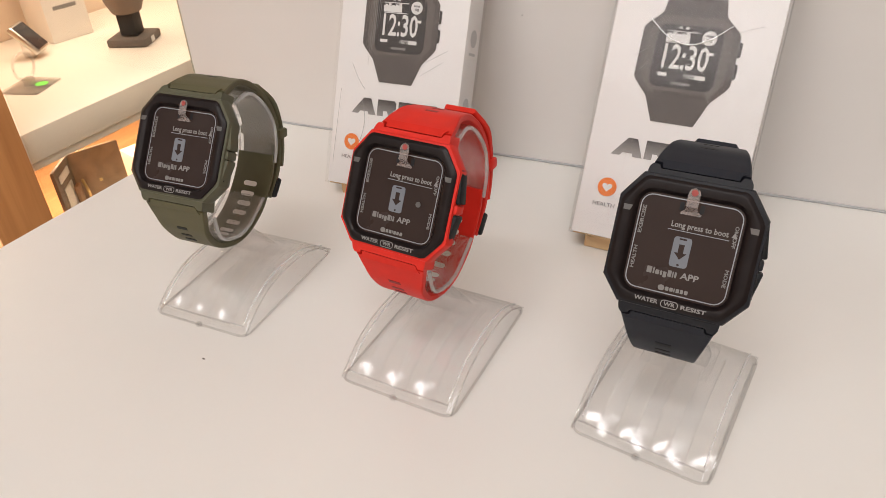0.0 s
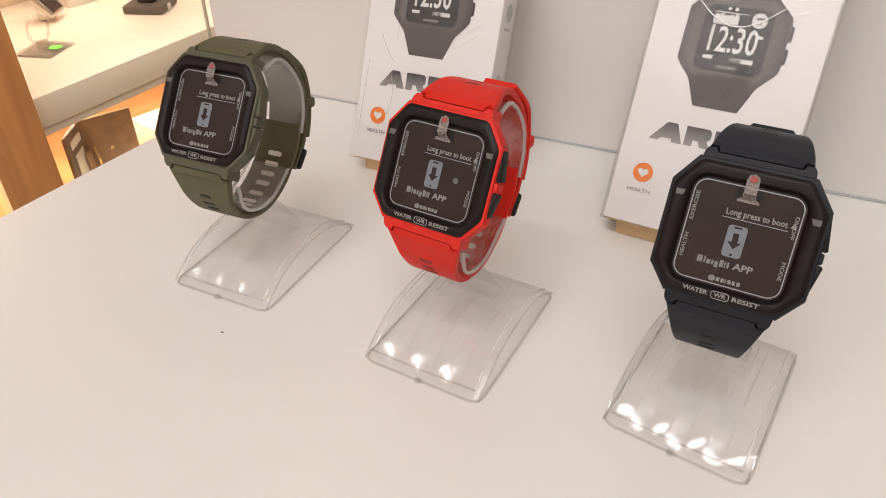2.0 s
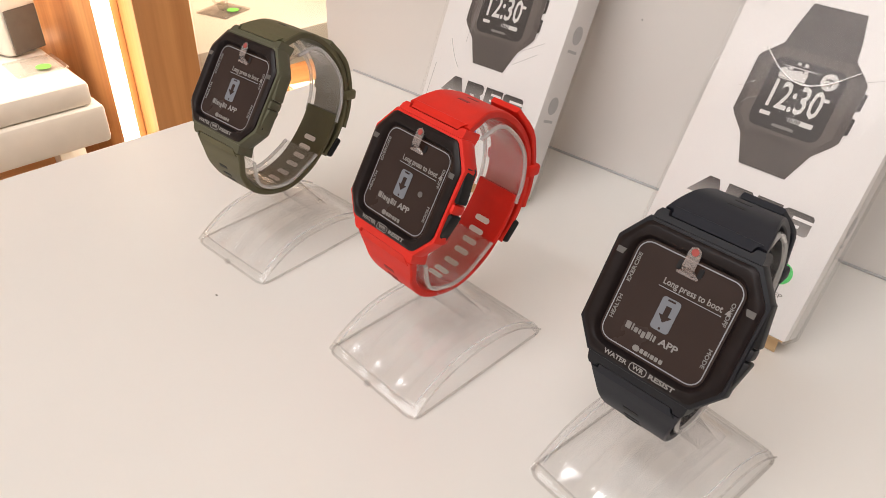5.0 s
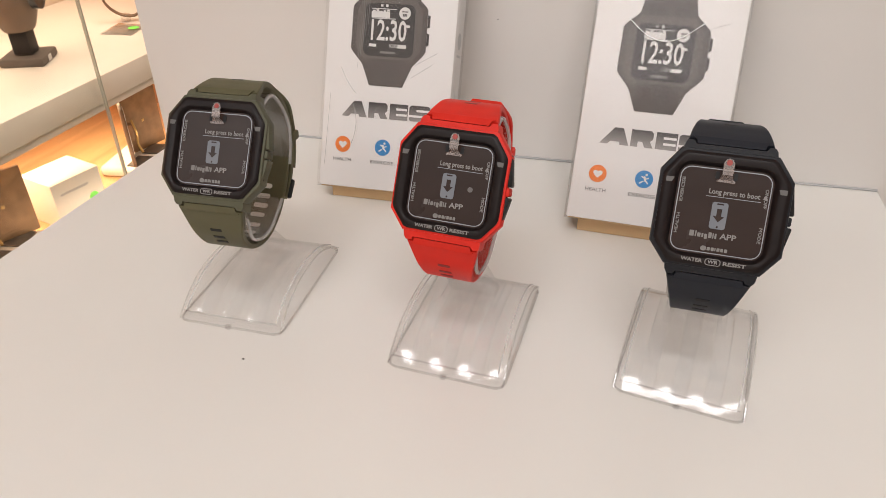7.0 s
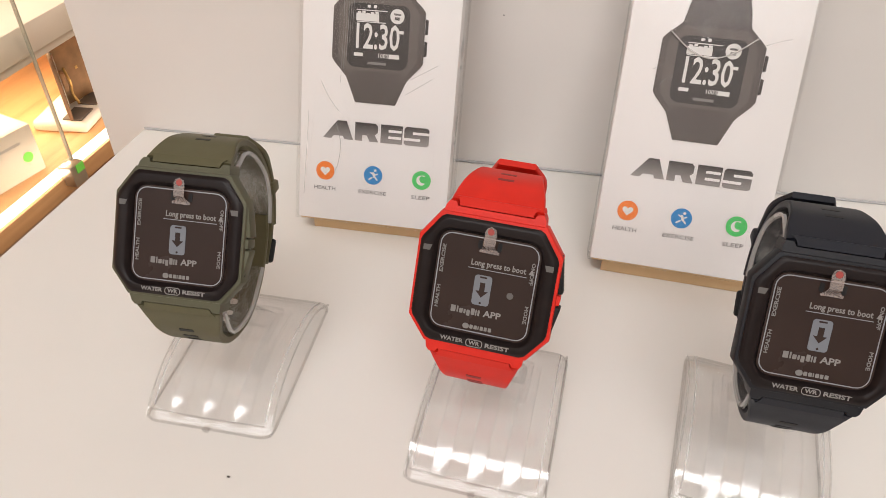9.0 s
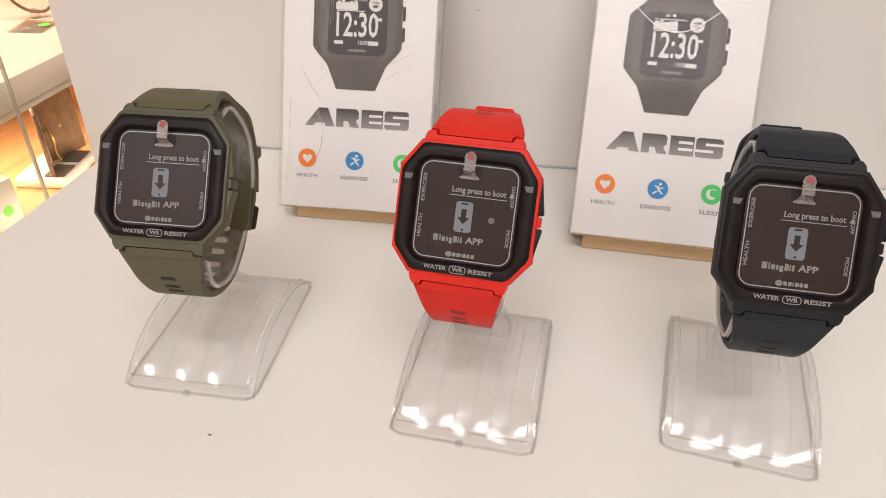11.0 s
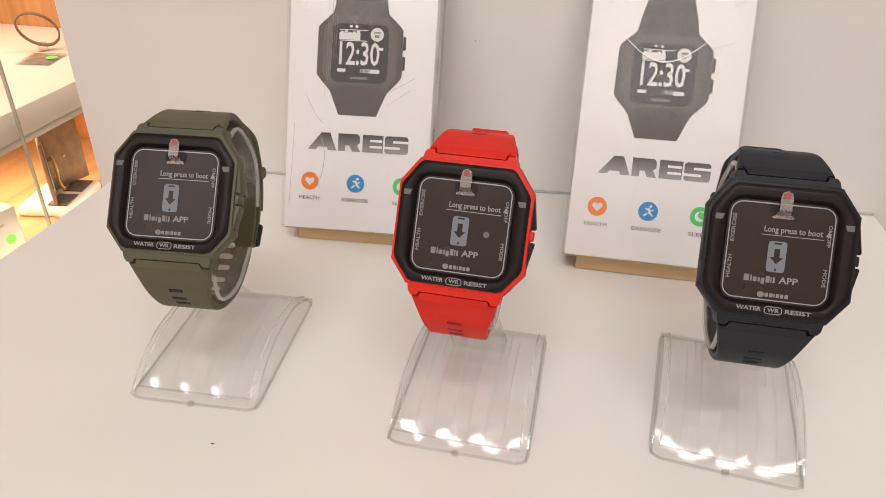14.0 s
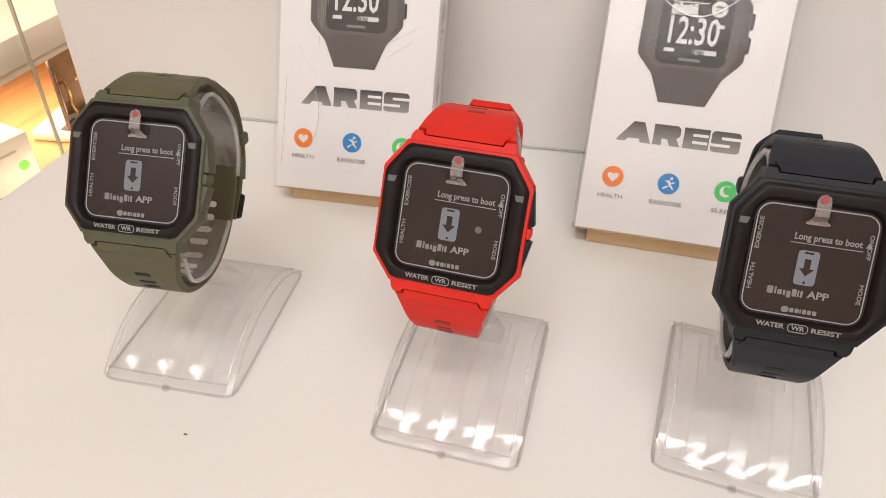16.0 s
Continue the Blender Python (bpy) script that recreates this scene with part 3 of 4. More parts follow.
def deepen(points):
    """The loop reaches further back than its first draught."""
    return [(y if y < 6 else 6 + (y - 6) * 1.38, z, w, th) for y, z, w, th in points]


UPPER, LOWER, RING = deepen(UPPER), deepen(LOWER), deepen(RING)


def along(points, f):
    """Place and slope at a share f of a strap's line."""
    line = catmull([Vector((y, z, w)) for y, z, w, _ in points], 6)
    i = min(len(line) - 2, int(f * (len(line) - 1)))
    p, q = line[i], line[i + 1]
    return p, math.degrees(math.atan2(q[1] - p[1], q[0] - p[0]))


def build_watch(m, colour_name, m_case, m_strap, m_button, lift, bubble, label):
    t = thing("smart_watch", m, label, "watch", "smart watches on clear stands")
    # case: chamfered octagonal body with sloping shoulders notched for the straps
    case = part("case", mm_loft([(3.3, octagon(0.93)), (1.2, octagon(0.985)), (1.5, octagon(1.0, 0, 0.75)), (2.2, octagon(1.0, 0, 1.0)), (6.0, octagon(1.0, 0, 1.1)), (8.8, octagon(1.0, 0, 0.4)), (11.2, octagon(0.9))]), m_case, t, colour_name + " octagonal case")
    for s in (1, -1):
        z0, z1, z2 = (17.6, 23.6, 22.3) if s > 0 else (-17.4, -23.8, -22.5)
        outline = [(-15.6, z0), (15.6, z0), (15.0, z1 - s * 1.2), (14.3, z1), (12.2, z1), (11.5, z2), (-11.5, z2), (-12.2, z1), (-14.3, z1), (-15.0, z1 - s * 1.2)]
        bm = slab([(x * MM, z * MM) for x, z in outline], 0.95 * MM, 8.6 * MM, 0.00045)
        for v in bm.verts:
            v.co.y += max(0.0, abs(v.co.z / MM) - 19.6) * 0.6 * MM
        part("lug", bm, m_case, case)
    for s in (-1, 1):
        part("side_groove", box(s * 21.2 * MM - 0.0005, s * 21.2 * MM + 0.0008, 3.6 * MM, 4.0 * MM, -11 * MM, 11 * MM, 0.0001), M_BLACK, case)
    # bezel: sloped ring round the glass
    def radial(outline, k):
        """Resample an outline at even angles, so that rings pair up."""
        out = []
        for i in range(k):
            a = 2 * math.pi * (i + 0.5) / k
            d = Vector((math.cos(a), math.sin(a)))
            best = None
            for (x0, z0), (x1, z1) in zip(outline, outline[1:] + outline[:1]):
                p, e = Vector((x0, z0)), Vector((x1 - x0, z1 - z0))
                den = d.x * e.y - d.y * e.x
                if abs(den) < 1e-9:
                    continue
                s = (p.x * e.y - p.y * e.x) / den
                w = (p.x * d.y - p.y * d.x) / den
                if s > 0 and -1e-6 <= w <= 1 + 1e-6 and (best is None or s < best):
                    best = s
            out.append((d.x * best, d.y * best))
        return out
    k = 96
    hole = radial(screen_outline(30.8, 30.2, 4.0, -0.2), k)
    rings = [(2.2, radial(octagon(1.0), k)), (0.75, radial(octagon(1.0), k)), (0.1, radial(octagon(0.955), k)), (0.0, radial(octagon(0.93), k)), (0.2, radial(screen_outline(34.2, 33.0, 6.0, -0.2), k)), (0.6, radial(screen_outline(33.2, 32.2, 5.4, -0.2), k)), (2.3, radial(screen_outline(31.4, 30.8, 4.4, -0.2), k)), (3.2, hole)]
    bm = loft([[(x * MM, y * MM, z * MM) for x, z in r] for y, r in rings], cap=False)
    bezel = part("bezel", bm, M_BEZEL, t, "black sloped bezel")
    part("screen", slab([(x * MM, z * MM) for x, z in screen_outline(31.2, 30.6, 4.3, -0.2)], 2.1 * MM, 3.2 * MM), M_SCREEN, t, "dark screen under clear protective film, brown reflected haze in its colour", smooth=False)
    # printed frame line on the glass
    def outline_strip(w, h, r, cz, th, y, mat, nm, keep=lambda x, z: True):
        o, i = rounded(w, h, r, 0, cz, 5), rounded(w - 2 * th, h - 2 * th, max(0.3, r - th), 0, cz, 5)
        bm = bmesh.new()
        vo = [bm.verts.new((x * MM, y * MM, z * MM)) for x, z in o]
        vi = [bm.verts.new((x * MM, y * MM, z * MM)) for x, z in i]
        for a in range(len(o)):
            b = (a + 1) % len(o)
            mx, mz = (o[a][0] + o[b][0]) / 2, (o[a][1] + o[b][1]) / 2
            if keep(mx, mz):
                bm.faces.new((vo[a], vo[b], vi[b], vi[a]))
        return part(nm, bm, mat, t, smooth=False)
    outline_strip(30.0, 29.4, 3.6, -0.2, 0.32, 1.95, M_PRINT_S, "frame_line")
    # words on the glass and the bezel
    P = lambda x, z, y=1.95, turn=0: pose(x * MM, y * MM, z * MM, 0, turn, 0)
    lettering("boot_lettering", "Long press to boot", 2.5 * MM, M_SCREEN_W, t, P(3.4, 6.6), 16.6 * MM, 0.00005, "white words on the screen")
    part("pointer", slab([(x * MM, z * MM) for x, z in ((12.6, 5.9), (13.4, 7.6), (14.2, 5.9))], 1.86 * MM, 1.92 * MM), M_SCREEN_W, t, smooth=False)
    bar("underline", 17.8 * MM, 0.2 * MM, M_PRINT_S, t, 3.3 * MM, 1.9 * MM, 4.9 * MM, 0.00005)
    phone = part("phone_symbol", slab([(x * MM, z * MM) for x, z in rounded(5.3, 9.3, 0.9, -0.4, -1.5, 3)], 1.9 * MM, 1.98 * MM), M_ICON_PHONE, t, "pale blue phone symbol", smooth=False)
    part("arrow", slab([(x * MM, z * MM) for x, z in ((-1.2, 0.9), (0.4, 0.9), (0.4, -1.7), (1.5, -1.7), (-0.4, -3.7), (-2.3, -1.7), (-1.2, -1.7))], 1.82 * MM, 1.88 * MM), M_SCREEN, phone, smooth=False)
    bar("earpiece", 2.2 * MM, 0.5 * MM, M_SCREEN, phone, -0.4 * MM, 1.83 * MM, 2.5 * MM)
    bar("button_dot", 0.7 * MM, 0.7 * MM, M_SCREEN, phone, -0.4 * MM, 1.83 * MM, -5.4 * MM, 0.00034)
    # app name as a row of plain bars, one for each character
    for x, w, z, h in ((-8.2, 1.5, -8.5, 2.0), (-6.85, 0.45, -8.5, 2.0), (-5.75, 1.1, -8.8, 1.4), (-4.6, 0.6, -8.8, 1.4), (-3.5, 1.0, -9.1, 1.8), (-2.1, 1.1, -8.5, 2.0), (-1.1, 0.4, -8.6, 1.9), (-0.3, 0.6, -8.6, 1.8)):
        bar("name_bar", w * MM, h * MM, M_NAME, t, x * MM, 1.9 * MM, z * MM, 0.0002)
    lettering("app_lettering", "APP", 2.7 * MM, M_SCREEN_W, t, P(3.8, -8.5), 5.4 * MM, 0.00007)
    bar("logo_mark", 2.0 * MM, 1.7 * MM, M_NAME, t, -3.6 * MM, 1.9 * MM, -13.2 * MM, 0.0008)
    for x, w in ((-1.9, 1.0), (-0.6, 1.0), (0.3, 0.35), (1.3, 1.0), (2.5, 0.9), (3.8, 1.0)):
        bar("logo_bar", w * MM, 1.2 * MM, M_PRINT_D, t, x * MM, 1.9 * MM, -13.2 * MM, 0.0002)
    lettering("bezel_lettering", "WATER", 1.75 * MM, M_SCREEN_W, t, P(-7.0, -17.6, -0.04), 7.2 * MM, 0.00005)
    lettering("bezel_lettering", "RESIST", 1.75 * MM, M_SCREEN_W, t, P(7.0, -17.6, -0.04), 7.4 * MM, 0.00005)
    lettering("bezel_lettering", "WR", 1.7 * MM, M_SCREEN_W, t, P(0, -17.6, -0.04), 3.4 * MM, 0.00005)
    outline_strip(5.2, 2.4, 1.0, -17.6, 0.26, -0.05, M_SCREEN_W, "lettering_frame")
    for words, x, z, turn, w in (("HEALTH", -13.6, -5.6, -90, 7.0), ("EXERCISE", -13.6, 6.2, -90, 8.6), ("ON/OFF", 13.6, 6.2, 90, 6.6), ("MODE", 13.6, -6.4, 90, 5.4)):
        lettering("side_lettering", words, 1.5 * MM, M_NAME, t, P(x, z, 1.94, turn), w * MM, 0.00004)
    for s in (-1, 1):
        part("bezel_mark", slab([(s * x * MM, z * MM) for x, z in ((17.0, 9.9), (19.6, 9.9), (19.6, 8.2), (17.6, 8.2))], -0.03 * MM, 0.12 * MM), M_MARK, t, smooth=False)
    # pull tab of the film, over the edge of the recess
    tab = part("pull_tab", slab([(x * MM, z * MM) for x, z in [(-2.9, 10.0), (2.9, 10.0), (3.1, 10.6), (2.0, 11.3), (1.75, 12.5), (1.75, 16.6), (1.3, 17.7), (0, 18.3), (-1.3, 17.7), (-1.75, 16.6), (-1.75, 12.5), (-2.0, 11.3), (-3.1, 10.6)]], -0.3 * MM, -0.15 * MM), M_TAB, t, "frosted pull tab with a red tip", smooth=False)
    for v in tab.data.vertices:
        if v.co.z < 12.4 * MM:
            v.co.y += 1.9 * MM
    part("tab_tip", slab([(x * MM, z * MM) for x, z in disc(1.0, 16, 0, 16.8)], -0.38 * MM, -0.31 * MM), M_TAB_RED, tab, smooth=False)
    for s in (-1, 1):
        bar("film_slot", 1.3 * MM, 2.6 * MM, M_BLACK, t, s * 2.95 * MM, 1.85 * MM, 12.3 * MM, 0.0004)
    if bubble:
        part("air_bubble", slab([(x * MM, z * MM) for x, z in disc(1.0, 20, 8.2, -1.6)], 1.86 * MM, 1.94 * MM), M_MARK, t, "small grey air bubble under the film", smooth=False)
    # side buttons
    for z0, z1 in ((1.6, 13.6), (-14.2, -2.4)):
        bm = box(20.6 * MM, 23.4 * MM, 2.4 * MM, 7.6 * MM, z0 * MM, z1 * MM, 0.0006)
        for v in bm.verts:
            lean = abs(v.co.z / MM) - 10.6
            if lean > 0:
                v.co.x -= lean * 0.72 * MM
        part("button", bm, m_button, t, "dark side button")
    part("side_rib", box(20.6 * MM, 22.9 * MM, 2.2 * MM, 8.0 * MM, -2.0 * MM, 1.2 * MM, 0.0006), m_case, t)
    # straps
    # slots are thin dark plates, coloured like shaded recesses
    m_slot_shade = M_BLACK if colour_name != "bright red" else M_RED_SLOT_SHADE
    up_s = part("upper_strap", strap_mesh(UPPER), m_strap, t, colour_name + " rubber strap")
    lo_s = part("lower_strap", strap_mesh(LOWER), m_strap, t, colour_name + " rubber strap with slots")
    for strap, pts, fs in ((up_s, UPPER, (0.22, 0.27)), (lo_s, LOWER, (0.20, 0.245, 0.29))):
        for f in fs:
            p, a = along(pts, f)
            nrm = Vector((0, -math.sin(radians(a)), math.cos(radians(a)))) * (1 if strap is up_s else -1)
            c = Vector((0, p[0], p[1])) + nrm * 1.35
            part("slot", box(-2.5 * MM, 2.5 * MM, -0.7 * MM, 0.7 * MM, -0.25 * MM, 0.12 * MM, 0.0001), m_slot_shade, strap, m=pose(c.x * MM, c.y * MM, c.z * MM, a, 0, 0), smooth=False)
    for s, strap, z in ((1, up_s, 22.6), (-1, lo_s, -22.8)):
        bm = slab([(x * MM, zz * MM) for x, zz in ((-11.1, z), (11.1, z), (11.4, z + s * 1.3), (12.6, z + s * 2.6), (-12.6, z + s * 2.6), (-11.4, z + s * 1.3))], 1.35 * MM, 5.0 * MM, 0.0004)
        for v in bm.verts:
            v.co.y += max(0.0, abs(v.co.z / MM) - 19.6) * 0.6 * MM
        part("tongue", bm, m_strap, strap)
    # row of holes on the tail
    for i in range(7):
        p, a = along(LOWER, 0.50 + 0.055 * i)
        c = Vector((0, p[0], p[1]))
        part("hole", slab([(x * MM, z * MM) for x, z in rounded(7.0, 2.3, 1.1, 0, 0, 3)], -1.25 * MM, 1.25 * MM), M_WHITE, lo_s, m=pose(0, c.y * MM, c.z * MM, a - 90, 0, 0), smooth=False)
    # tail of the strap lying outside, keeper loop and buckle
    line = catmull([Vector((y, z, w)) for y, z, w, _ in UPPER], 6)
    a, b = int(len(line) * 0.40), int(len(line) * 0.80)
    pts = []
    for i in range(a, b, 4):
        p, q = line[i], line[i + 1]
        ln = math.hypot(q[0] - p[0], q[1] - p[1])
        off = 2.6 + lift * max(0.0, 1 - (i - a) / 9) ** 1.5
        pts.append((p[0] - (q[1] - p[1]) / ln * off, p[1] + (q[0] - p[0]) / ln * off, 13 if i == a else 20, 2.2))
    part("strap_tail", strap_mesh(pts, 3), m_strap, t, colour_name + " strap tail tucked over the strap")
    for f, w, ln, top, name in ((0.63, 22.6, 2.3, 5.0, "keeper"), (0.90, 22.4, 4.8, 2.7, "buckle")):
        p, ang = along(UPPER, f)
        bm = box(-w / 2 * MM, w / 2 * MM, -ln * MM, ln * MM, (-1.2 if name == "keeper" else -0.4) * MM, top * MM, 0.0011)
        ob = part(name, bm, m_strap if name == "keeper" else M_BLACK, t, (colour_name + " strap keeper") if name == "keeper" else "black strap buckle", m=pose(0, p[0] * MM, p[1] * MM, ang, 0, 0))
        if name == "buckle":
            part("prong", box(-1.2 * MM, 1.2 * MM, -6 * MM, 3 * MM, -2.2 * MM, -0.6 * MM, 0.0004), M_BLACK, ob)
    return t


RED_C, GREEN_C, BLACK_C = (0.62, 0.020, 0.010), (0.104, 0.095, 0.052), (0.014, 0.0155, 0.022)


def rubber(name, colour):
    return material(name, colour, 0.5, vary=0.06, scale=150, bump=0.08, bump_scale=2500, spec=0.24)


m_red, m_green, m_black = rubber("red_rubber", RED_C), rubber("olive_rubber", GREEN_C), rubber("charcoal_rubber", BLACK_C)
m_red_case, m_green_case, m_black_case = rubber("red_case", (0.66, 0.025, 0.015)), rubber("olive_case", (0.098, 0.096, 0.062)), rubber("charcoal_case", (0.014, 0.0145, 0.018))

# stand: front middle x, y, turn; watch: middle of the face, turn, lean back
SETS = (
    ((-0.076, 0.008, -1), (-0.0755, 0.0214, 0.0818), 0.5, 35.0, ("olive green", m_green_case, m_green, m_green_case, 0.6, False), "olive green rubber smart watch with dark screen on a clear stand"),
    ((0.0245, -0.002, -5), (0.0221, 0.0178, 0.0793), -6.0, 29.5, ("bright red", m_red_case, m_red, M_BLACK, 2.2, True), "bright red rubber smart watch with dark screen on a clear stand"),
    ((0.116, 0.002, -10), (0.1183, 0.0158, 0.0798), -4.0, 29.0, ("charcoal black", m_black_case, m_black, M_BLACK, 1.5, False), "charcoal black rubber smart watch with dark screen on a clear stand"),
)
for (sx, sy, turn), (wx, wy, wz), yaw, lean, look_of, words in SETS:
    ms = pose(sx, sy, 0.0, 0, 0, turn)
    stand = build_stand(ms, "clear moulded plastic watch stand on the white counter")
    mw = pose(wx, wy, wz, 0, 0, yaw) @ pose(0, 0, 0, -lean, 0, 0)
    build_watch(mw, *look_of, words)
    # the clear loop holds the watch and belongs to the stand
    m_loop = ms.inverted() @ mw
    spine = [(RING[5][0], RING[5][1], 20, 1.6), (12.6, 14, 18, 1.4), (12.4, 0, 18, 1.4), (12.6, -16, 18, 1.4), (RING[8][0], RING[8][1], 20, 1.6)]
    part("loop_spine", strap_mesh(spine), M_RING, stand, m=m_loop)
    for arc in (RING[:6], RING[8:]):
        loop = part("loop_arm", strap_mesh(arc), M_RING, stand, "clear open loop that holds the watch", m=m_loop)
        # whitened tubes paint the light caught along the loop's edges
        for s in (-1, 1):
            part("loop_edge", tube([(s * w / 2 * MM, y * MM, z * MM) for y, z, w, th in arc], 0.0008, 6, 5), M_BRIGHT_EDGE, loop)

# ---- product boxes ----
BW, BD, BH = 0.073, 0.0205, 0.145


def build_carton(m, label, lift, lean):
    """Local: x from 0 to the width along the front, z up the front face, y back."""
    t = thing("product_box", m, label, "box", "product boxes behind the watches")
    part("carton", box(0, BW, 0, BD, 0, BH, 0.0007), M_CARD, t, "white printed carton")
    part("base_flap", box(0.001, BW - 0.001, 0.001, BD - 0.001, -0.0006, -0.0001), M_UNDER_SHADE, t, "bare card underside")
    # added tan sheet, stands in for the warm shadow below the front edge
    part("tan_shade_sheet", box(0.006, BW - 0.003, 0.0045, 0.0051, -lift - 0.0008, -0.0025, 0.0001), M_UNDER_SHADE, t, "tan sheet in place of the shade under the box", m=pose(0, 0, 0, lean))
    y = -0.0003
    # printed picture of a watch
    pic_x, pic_z, k = 0.0357, 0.0880, 0.95
    def shape(name, pts, mat, yy, parent=t):
        return part(name, slab([(pic_x + x * k * MM, pic_z + z * k * MM) for x, z in pts], yy, yy + 0.0001), mat, parent, smooth=False)
    body = shape("printed_watch", [(13.4, 26), (14.5, 19.6), (20.8, 13.8), (22.2, 12), (22.4, -11.5), (20.8, -13.8), (15, -20), (10.0, -32), (-10.0, -32), (-15, -20), (-20.8, -13.8), (-22.4, -11.5), (-22.2, 12), (-20.8, 13.8), (-14.5, 19.6), (-13.4, 26), (-10.5, 37), (10.5, 37)], M_P_GREY, y)
    shape("printed_bezel", octagon(0.93), M_P_MID, y - 0.0001, body)
    shape("printed_screen", rounded(30, 29.5, 4, 0, -0.5, 4), M_P_DARK, y - 0.0002, body)
    L = lambda x, z: pose(pic_x + x * k * MM, y - 0.0003, pic_z + z * k * MM)
    lettering("time_lettering", "12:30", 15.4 * MM, M_PRINT_W, body, L(-1.0, -1.2), 20.0 * MM, 0.00022, "white clock digits")
    lettering("small_lettering", "100%", 2.8 * MM, M_PRINT_W, body, L(3.0, -9.2), 5.0 * MM)
    def rect(x, z, w, h, mat=M_PRINT_W):
        part("print_bar", slab([(pic_x + (x + dx * w / 2) * k * MM, pic_z + (z + dz * h / 2) * k * MM) for dx, dz in ((1, 1), (-1, 1), (-1, -1), (1, -1))], y - 0.00035, y - 0.00025), mat, body, smooth=False)
    rect(-5.5, 8.0, 11, 3.4), rect(-3.5, 11.2, 15, 0.4), rect(-3.5, 5.9, 14, 0.4), rect(8.2, -9.2, 5.0, 2.0), rect(-9.3, -9.2, 4.4, 1.6), rect(11.0, 2.2, 2.4, 1.4), rect(0, -12.9, 9, 1.2, M_PRINT_D), rect(0, -17.5, 24, 1.3, M_P_GREY)
    rect(-5, 13.0, 1.4, 1.2), rect(-2, 13.0, 1.4, 1.4)
    part("print_disc", slab([(pic_x + x * k * MM, pic_z + z * k * MM) for x, z in disc(3.4, 24, 8.8, 9.3)], y - 0.00035, y - 0.00025), M_PRINT_W, body, smooth=False)
    rect(8.8, 10.2, 3.4, 0.9, M_P_DARK), rect(8.8, 8.3, 2.4, 1.4, M_P_DARK)
    for i in range(5):
        rect(-9.5 + 2.1 * i, 9.9 + 0.5 * math.sin(i * 2.1), 1.6, 1.0)
    for z in (5.5, -4.5):
        part("printed_button", slab([(pic_x + x * k * MM, pic_z + zz * k * MM) for x, zz in ((22.4, z - 3.6), (23.8, z - 3.2), (23.8, z + 3.2), (22.4, z + 3.6))], y, y + 0.0001), M_P_DARK, body, smooth=False)
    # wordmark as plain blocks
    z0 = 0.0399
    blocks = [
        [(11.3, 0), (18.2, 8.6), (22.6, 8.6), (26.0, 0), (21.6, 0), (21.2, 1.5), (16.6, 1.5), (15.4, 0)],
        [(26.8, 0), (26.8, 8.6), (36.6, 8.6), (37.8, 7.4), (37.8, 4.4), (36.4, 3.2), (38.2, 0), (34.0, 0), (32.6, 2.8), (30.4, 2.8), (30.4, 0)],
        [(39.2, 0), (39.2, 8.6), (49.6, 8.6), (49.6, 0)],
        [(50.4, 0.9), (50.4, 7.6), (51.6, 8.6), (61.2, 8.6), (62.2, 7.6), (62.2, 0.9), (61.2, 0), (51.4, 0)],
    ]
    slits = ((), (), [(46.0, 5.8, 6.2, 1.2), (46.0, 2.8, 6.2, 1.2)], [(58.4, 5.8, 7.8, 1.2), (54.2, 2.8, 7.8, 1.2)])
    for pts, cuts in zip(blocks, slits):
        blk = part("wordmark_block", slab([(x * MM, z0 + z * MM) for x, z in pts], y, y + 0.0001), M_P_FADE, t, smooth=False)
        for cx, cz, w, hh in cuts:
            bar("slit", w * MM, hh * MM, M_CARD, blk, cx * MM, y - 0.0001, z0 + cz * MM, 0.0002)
    # three round symbols with words
    for x, mat, words in ((13.0, M_P_ORANGE, "HEALTH"), (36.5, M_P_BLUE, "EXERCISE"), (60.0, M_P_GREEN, "SLEEP")):
        d = part("round_symbol", slab([(x * MM + a, 0.0240 + b) for a, b in disc(4.5 * MM, 32)], y, y + 0.0001), mat, t, smooth=False)
        if words == "HEALTH":
            pts = [(2.4 * math.sin(a) ** 3, (1.9 * math.cos(a) - 0.75 * math.cos(2 * a) - 0.3 * math.cos(3 * a) - 0.15 * math.cos(4 * a))) for a in [2 * math.pi * i / 24 for i in range(24)]]
            part("heart", slab([(x * MM + a * MM, 0.0240 + b * MM) for a, b in pts], y - 0.0001, y), M_PRINT_W, d, smooth=False)
        elif words == "EXERCISE":
            for (a, b, w, hh, r) in ((0.4, 0.2, 1.1, 3.0, -20), (1.0, 2.4, 1.3, 1.3, 0), (-1.2, -1.6, 2.4, 0.7, -35), (1.5, -1.4, 2.2, 0.7, 50), (-0.7, 1.0, 2.0, 0.6, 30), (1.7, 0.6, 1.6, 0.6, -25)):
                part("stroke", slab([(px * MM, pz * MM) for px, pz in rounded(w, hh, min(w, hh) * 0.45, 0, 0, 2)], 0, 0.0001), M_PRINT_W, d, m=pose(x * MM + a * MM, y - 0.0001, 0.0240 + b * MM, 0, r, 0), smooth=False)
        else:
            outer = [(2.4 * math.cos(a), 2.4 * math.sin(a)) for a in [radians(50 + 260 * i / 18) for i in range(19)]]
            inner = [(0.9 + 1.9 * math.cos(a), 0.6 + 1.9 * math.sin(a)) for a in [radians(290 - 220 * i / 14) for i in range(15)]]
            part("moon", slab([(x * MM + a * MM, 0.0240 + b * MM) for a, b in outer + inner], y - 0.0001, y), M_PRINT_W, d, smooth=False)
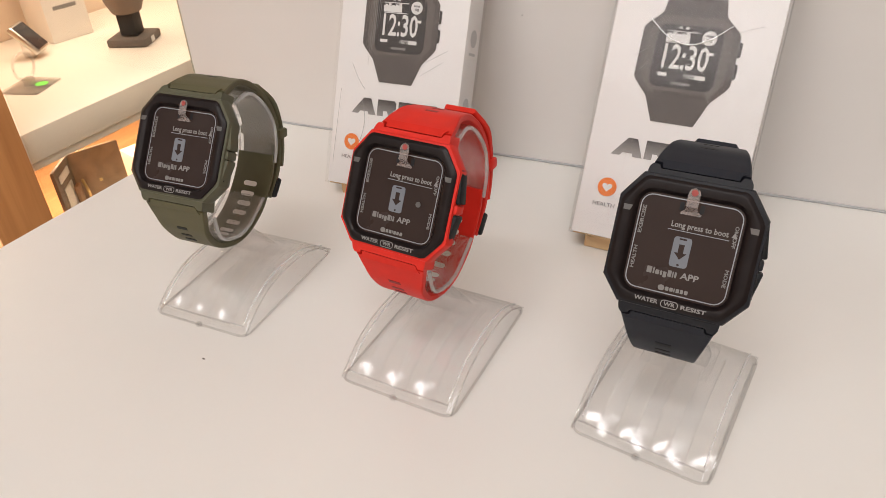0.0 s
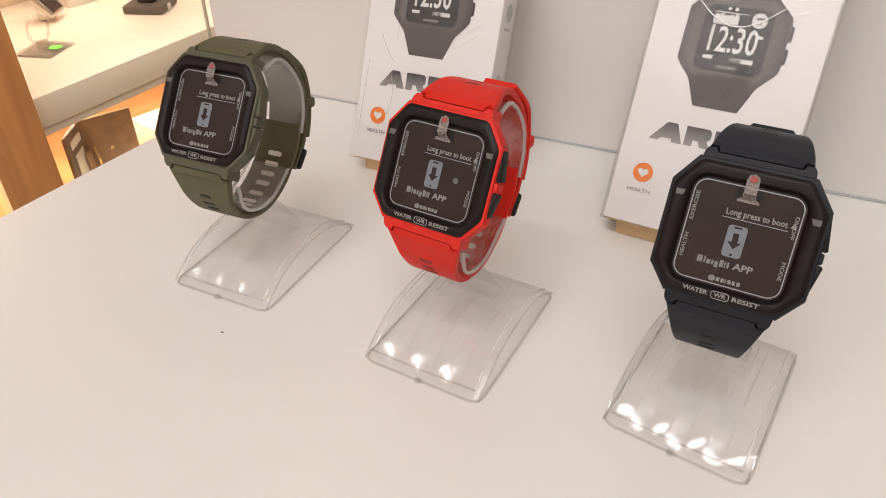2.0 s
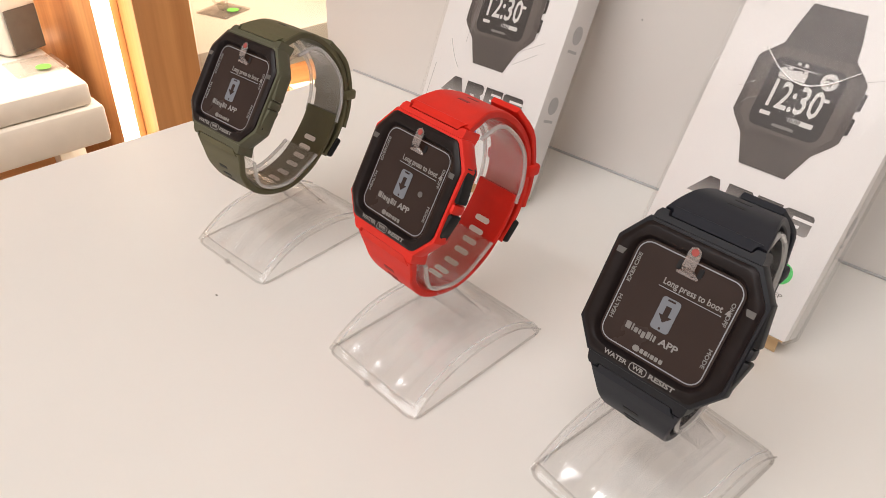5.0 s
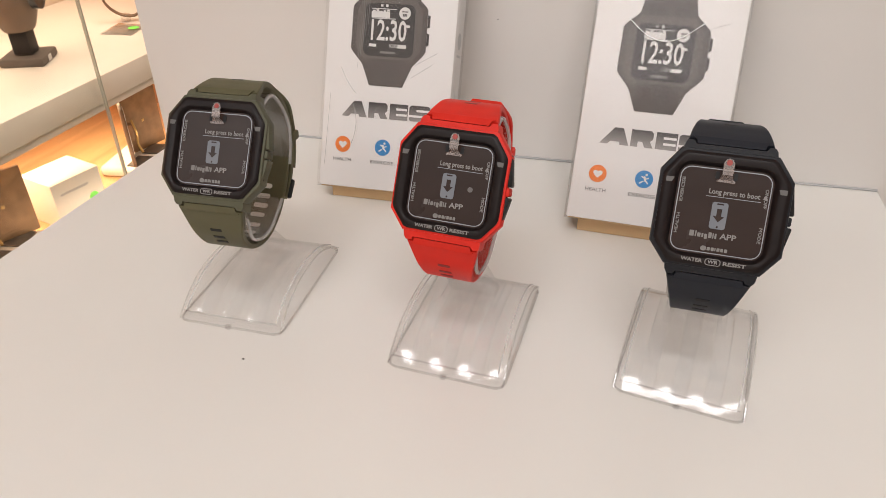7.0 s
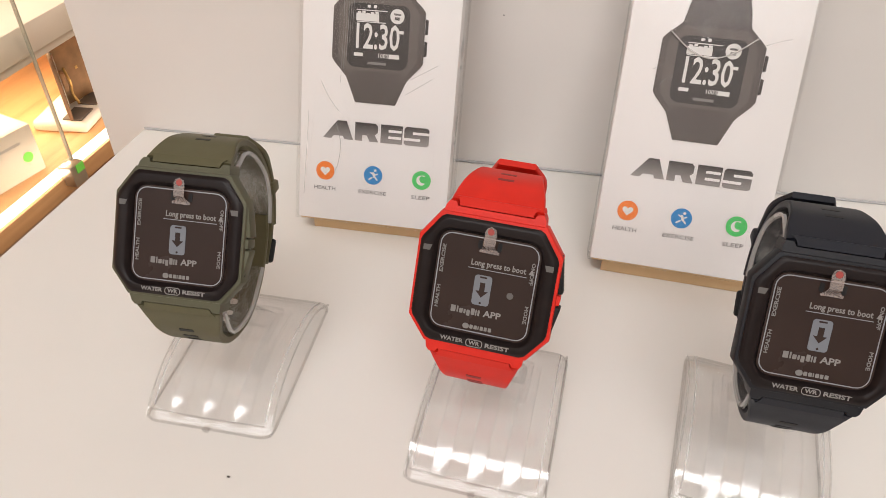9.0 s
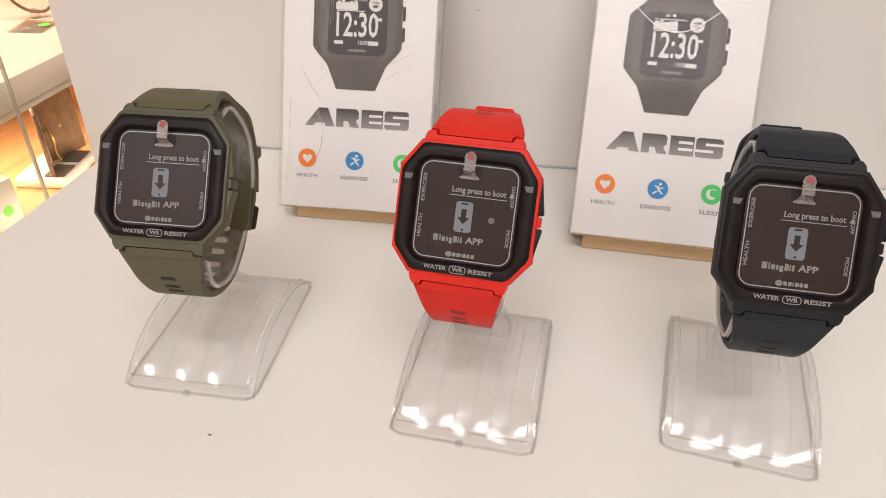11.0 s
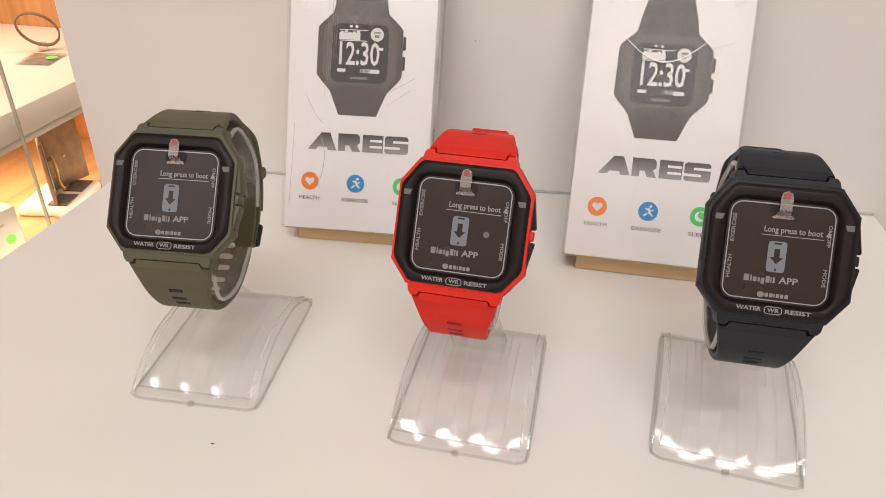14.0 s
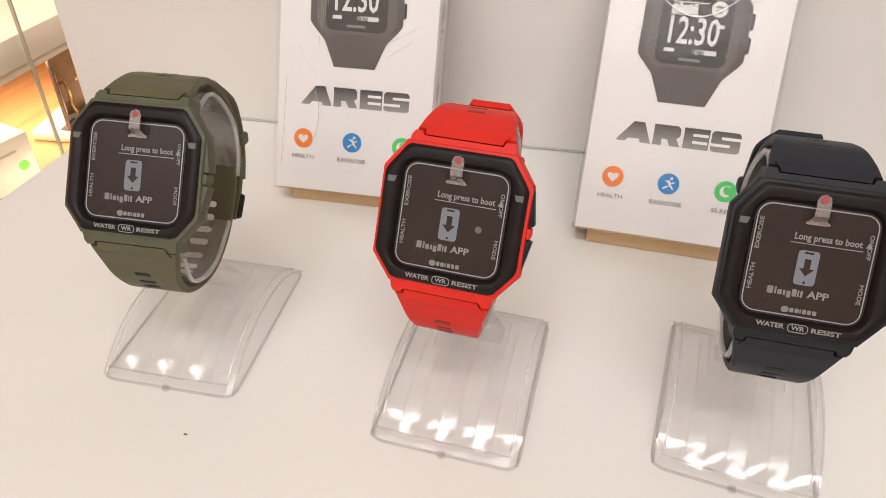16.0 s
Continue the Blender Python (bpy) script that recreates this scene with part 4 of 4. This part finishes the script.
        lettering("symbol_lettering", words, 2.6 * MM, M_P_TEXT, t, pose(x * MM, y, 0.0155), {"HEALTH": 10.5, "EXERCISE": 13.5, "SLEEP": 9.0}[words] * MM)
    # printed ring symbols on the side
    for z in (0.05, 0.085):
        o = disc(0.0045, 24)
        part("side_symbol", slab([(a, b) for a, b in o], 0, 0.0001), M_P_PALE, t, m=pose(BW + 0.0002, BD / 2, z, 0, 0, 90), smooth=False)
        part("side_bar", slab(rounded(0.009, 0.0014, 0.0004, 0, 0, 2), 0, 0.0001), M_P_PALE, t, m=pose(BW + 0.0002, BD / 2, z - 0.008, 0, 0, 90), smooth=False)
    # shrink wrap, slightly slack
    bm = bmesh.new()
    bmesh.ops.create_cube(bm, size=1)
    bmesh.ops.subdivide_edges(bm, edges=bm.edges[:], cuts=10, use_grid_fill=True)
    for v in bm.verts:
        v.co = Vector((BW / 2 + v.co.x * (BW + 0.0022), BD / 2 + v.co.y * (BD + 0.0022), BH / 2 + v.co.z * (BH + 0.001)))
        v.co += 0.0003 * noise.noise_vector(v.co * 90)
    part("shrink_wrap", bm, M_WRAP, t, "clear crinkled shrink wrap")
    return t


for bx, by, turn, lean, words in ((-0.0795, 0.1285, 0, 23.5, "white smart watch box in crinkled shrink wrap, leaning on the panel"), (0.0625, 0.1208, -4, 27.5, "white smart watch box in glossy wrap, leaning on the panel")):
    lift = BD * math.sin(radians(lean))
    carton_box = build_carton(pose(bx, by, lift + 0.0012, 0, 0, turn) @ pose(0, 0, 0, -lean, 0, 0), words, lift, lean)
    # streaks of reflected light on the wrap, drawn as thin milky tubes
    rnd = random.Random(5 if turn else 3)
    if turn:
        runs = [([(17 + 36 * f, -1.5, 103 - 10 * math.sin(math.pi * f)) for f in (0, 0.25, 0.5, 0.75, 1)], 0.00032)]
        runs += [([(x + 3 * rnd.uniform(-1, 1), -1.4, z + 4 * f) for x, z, f in ((x0, z0, 0), (x0 + 3, z0, 0.6), (x0 + 5, z0, 1))], 0.00009) for x0, z0 in ((12, 86), (14, 80), (58, 100), (62, 120), (8, 118))]
    else:
        runs = [([(16 + 1.5 * i + (4 - 0.4 * i) * math.sin(2.2 * f), -1.4, 140 - (74 - 6 * i) * f) for f in (0, 0.3, 0.6, 1)], 0.00006 + 0.00002 * (i % 3)) for i in range(5)]
        runs += [([(10 + 9 * f, -1.4, 66 - 18 * f + 5 * f * f) for f in (0, 0.4, 0.8, 1)], 0.00014), ([(18 + 2.5 * math.sin(3 * f), -1.4, 47 - 22 * f) for f in (0, 0.4, 0.8, 1)], 0.00014), ([(52 + 12 * f, -1.4, 70 + 7 * f) for f in (0, 0.5, 1)], 0.0001), ([(50 + 12 * f, -1.4, 63 + 8 * f) for f in (0, 0.5, 1)], 0.0001), ([(3 + 1.5 * f, -1.4, 12 + 40 * f) for f in (0, 0.5, 1)], 0.0001)]
    for run, thick in runs:
        part("wrap_glint", tube([(x * MM, y * MM, z * MM) for x, y, z in run], thick, 5, 4), M_GLINT, carton_box)

# speck of dust on the counter
tagged(part("crumb", box(-0.0612, -0.0600, -0.0102, -0.0096, 0.0, 0.0003, 0.0001), M_GREY), "tiny dark crumb on the white counter", "crumb")
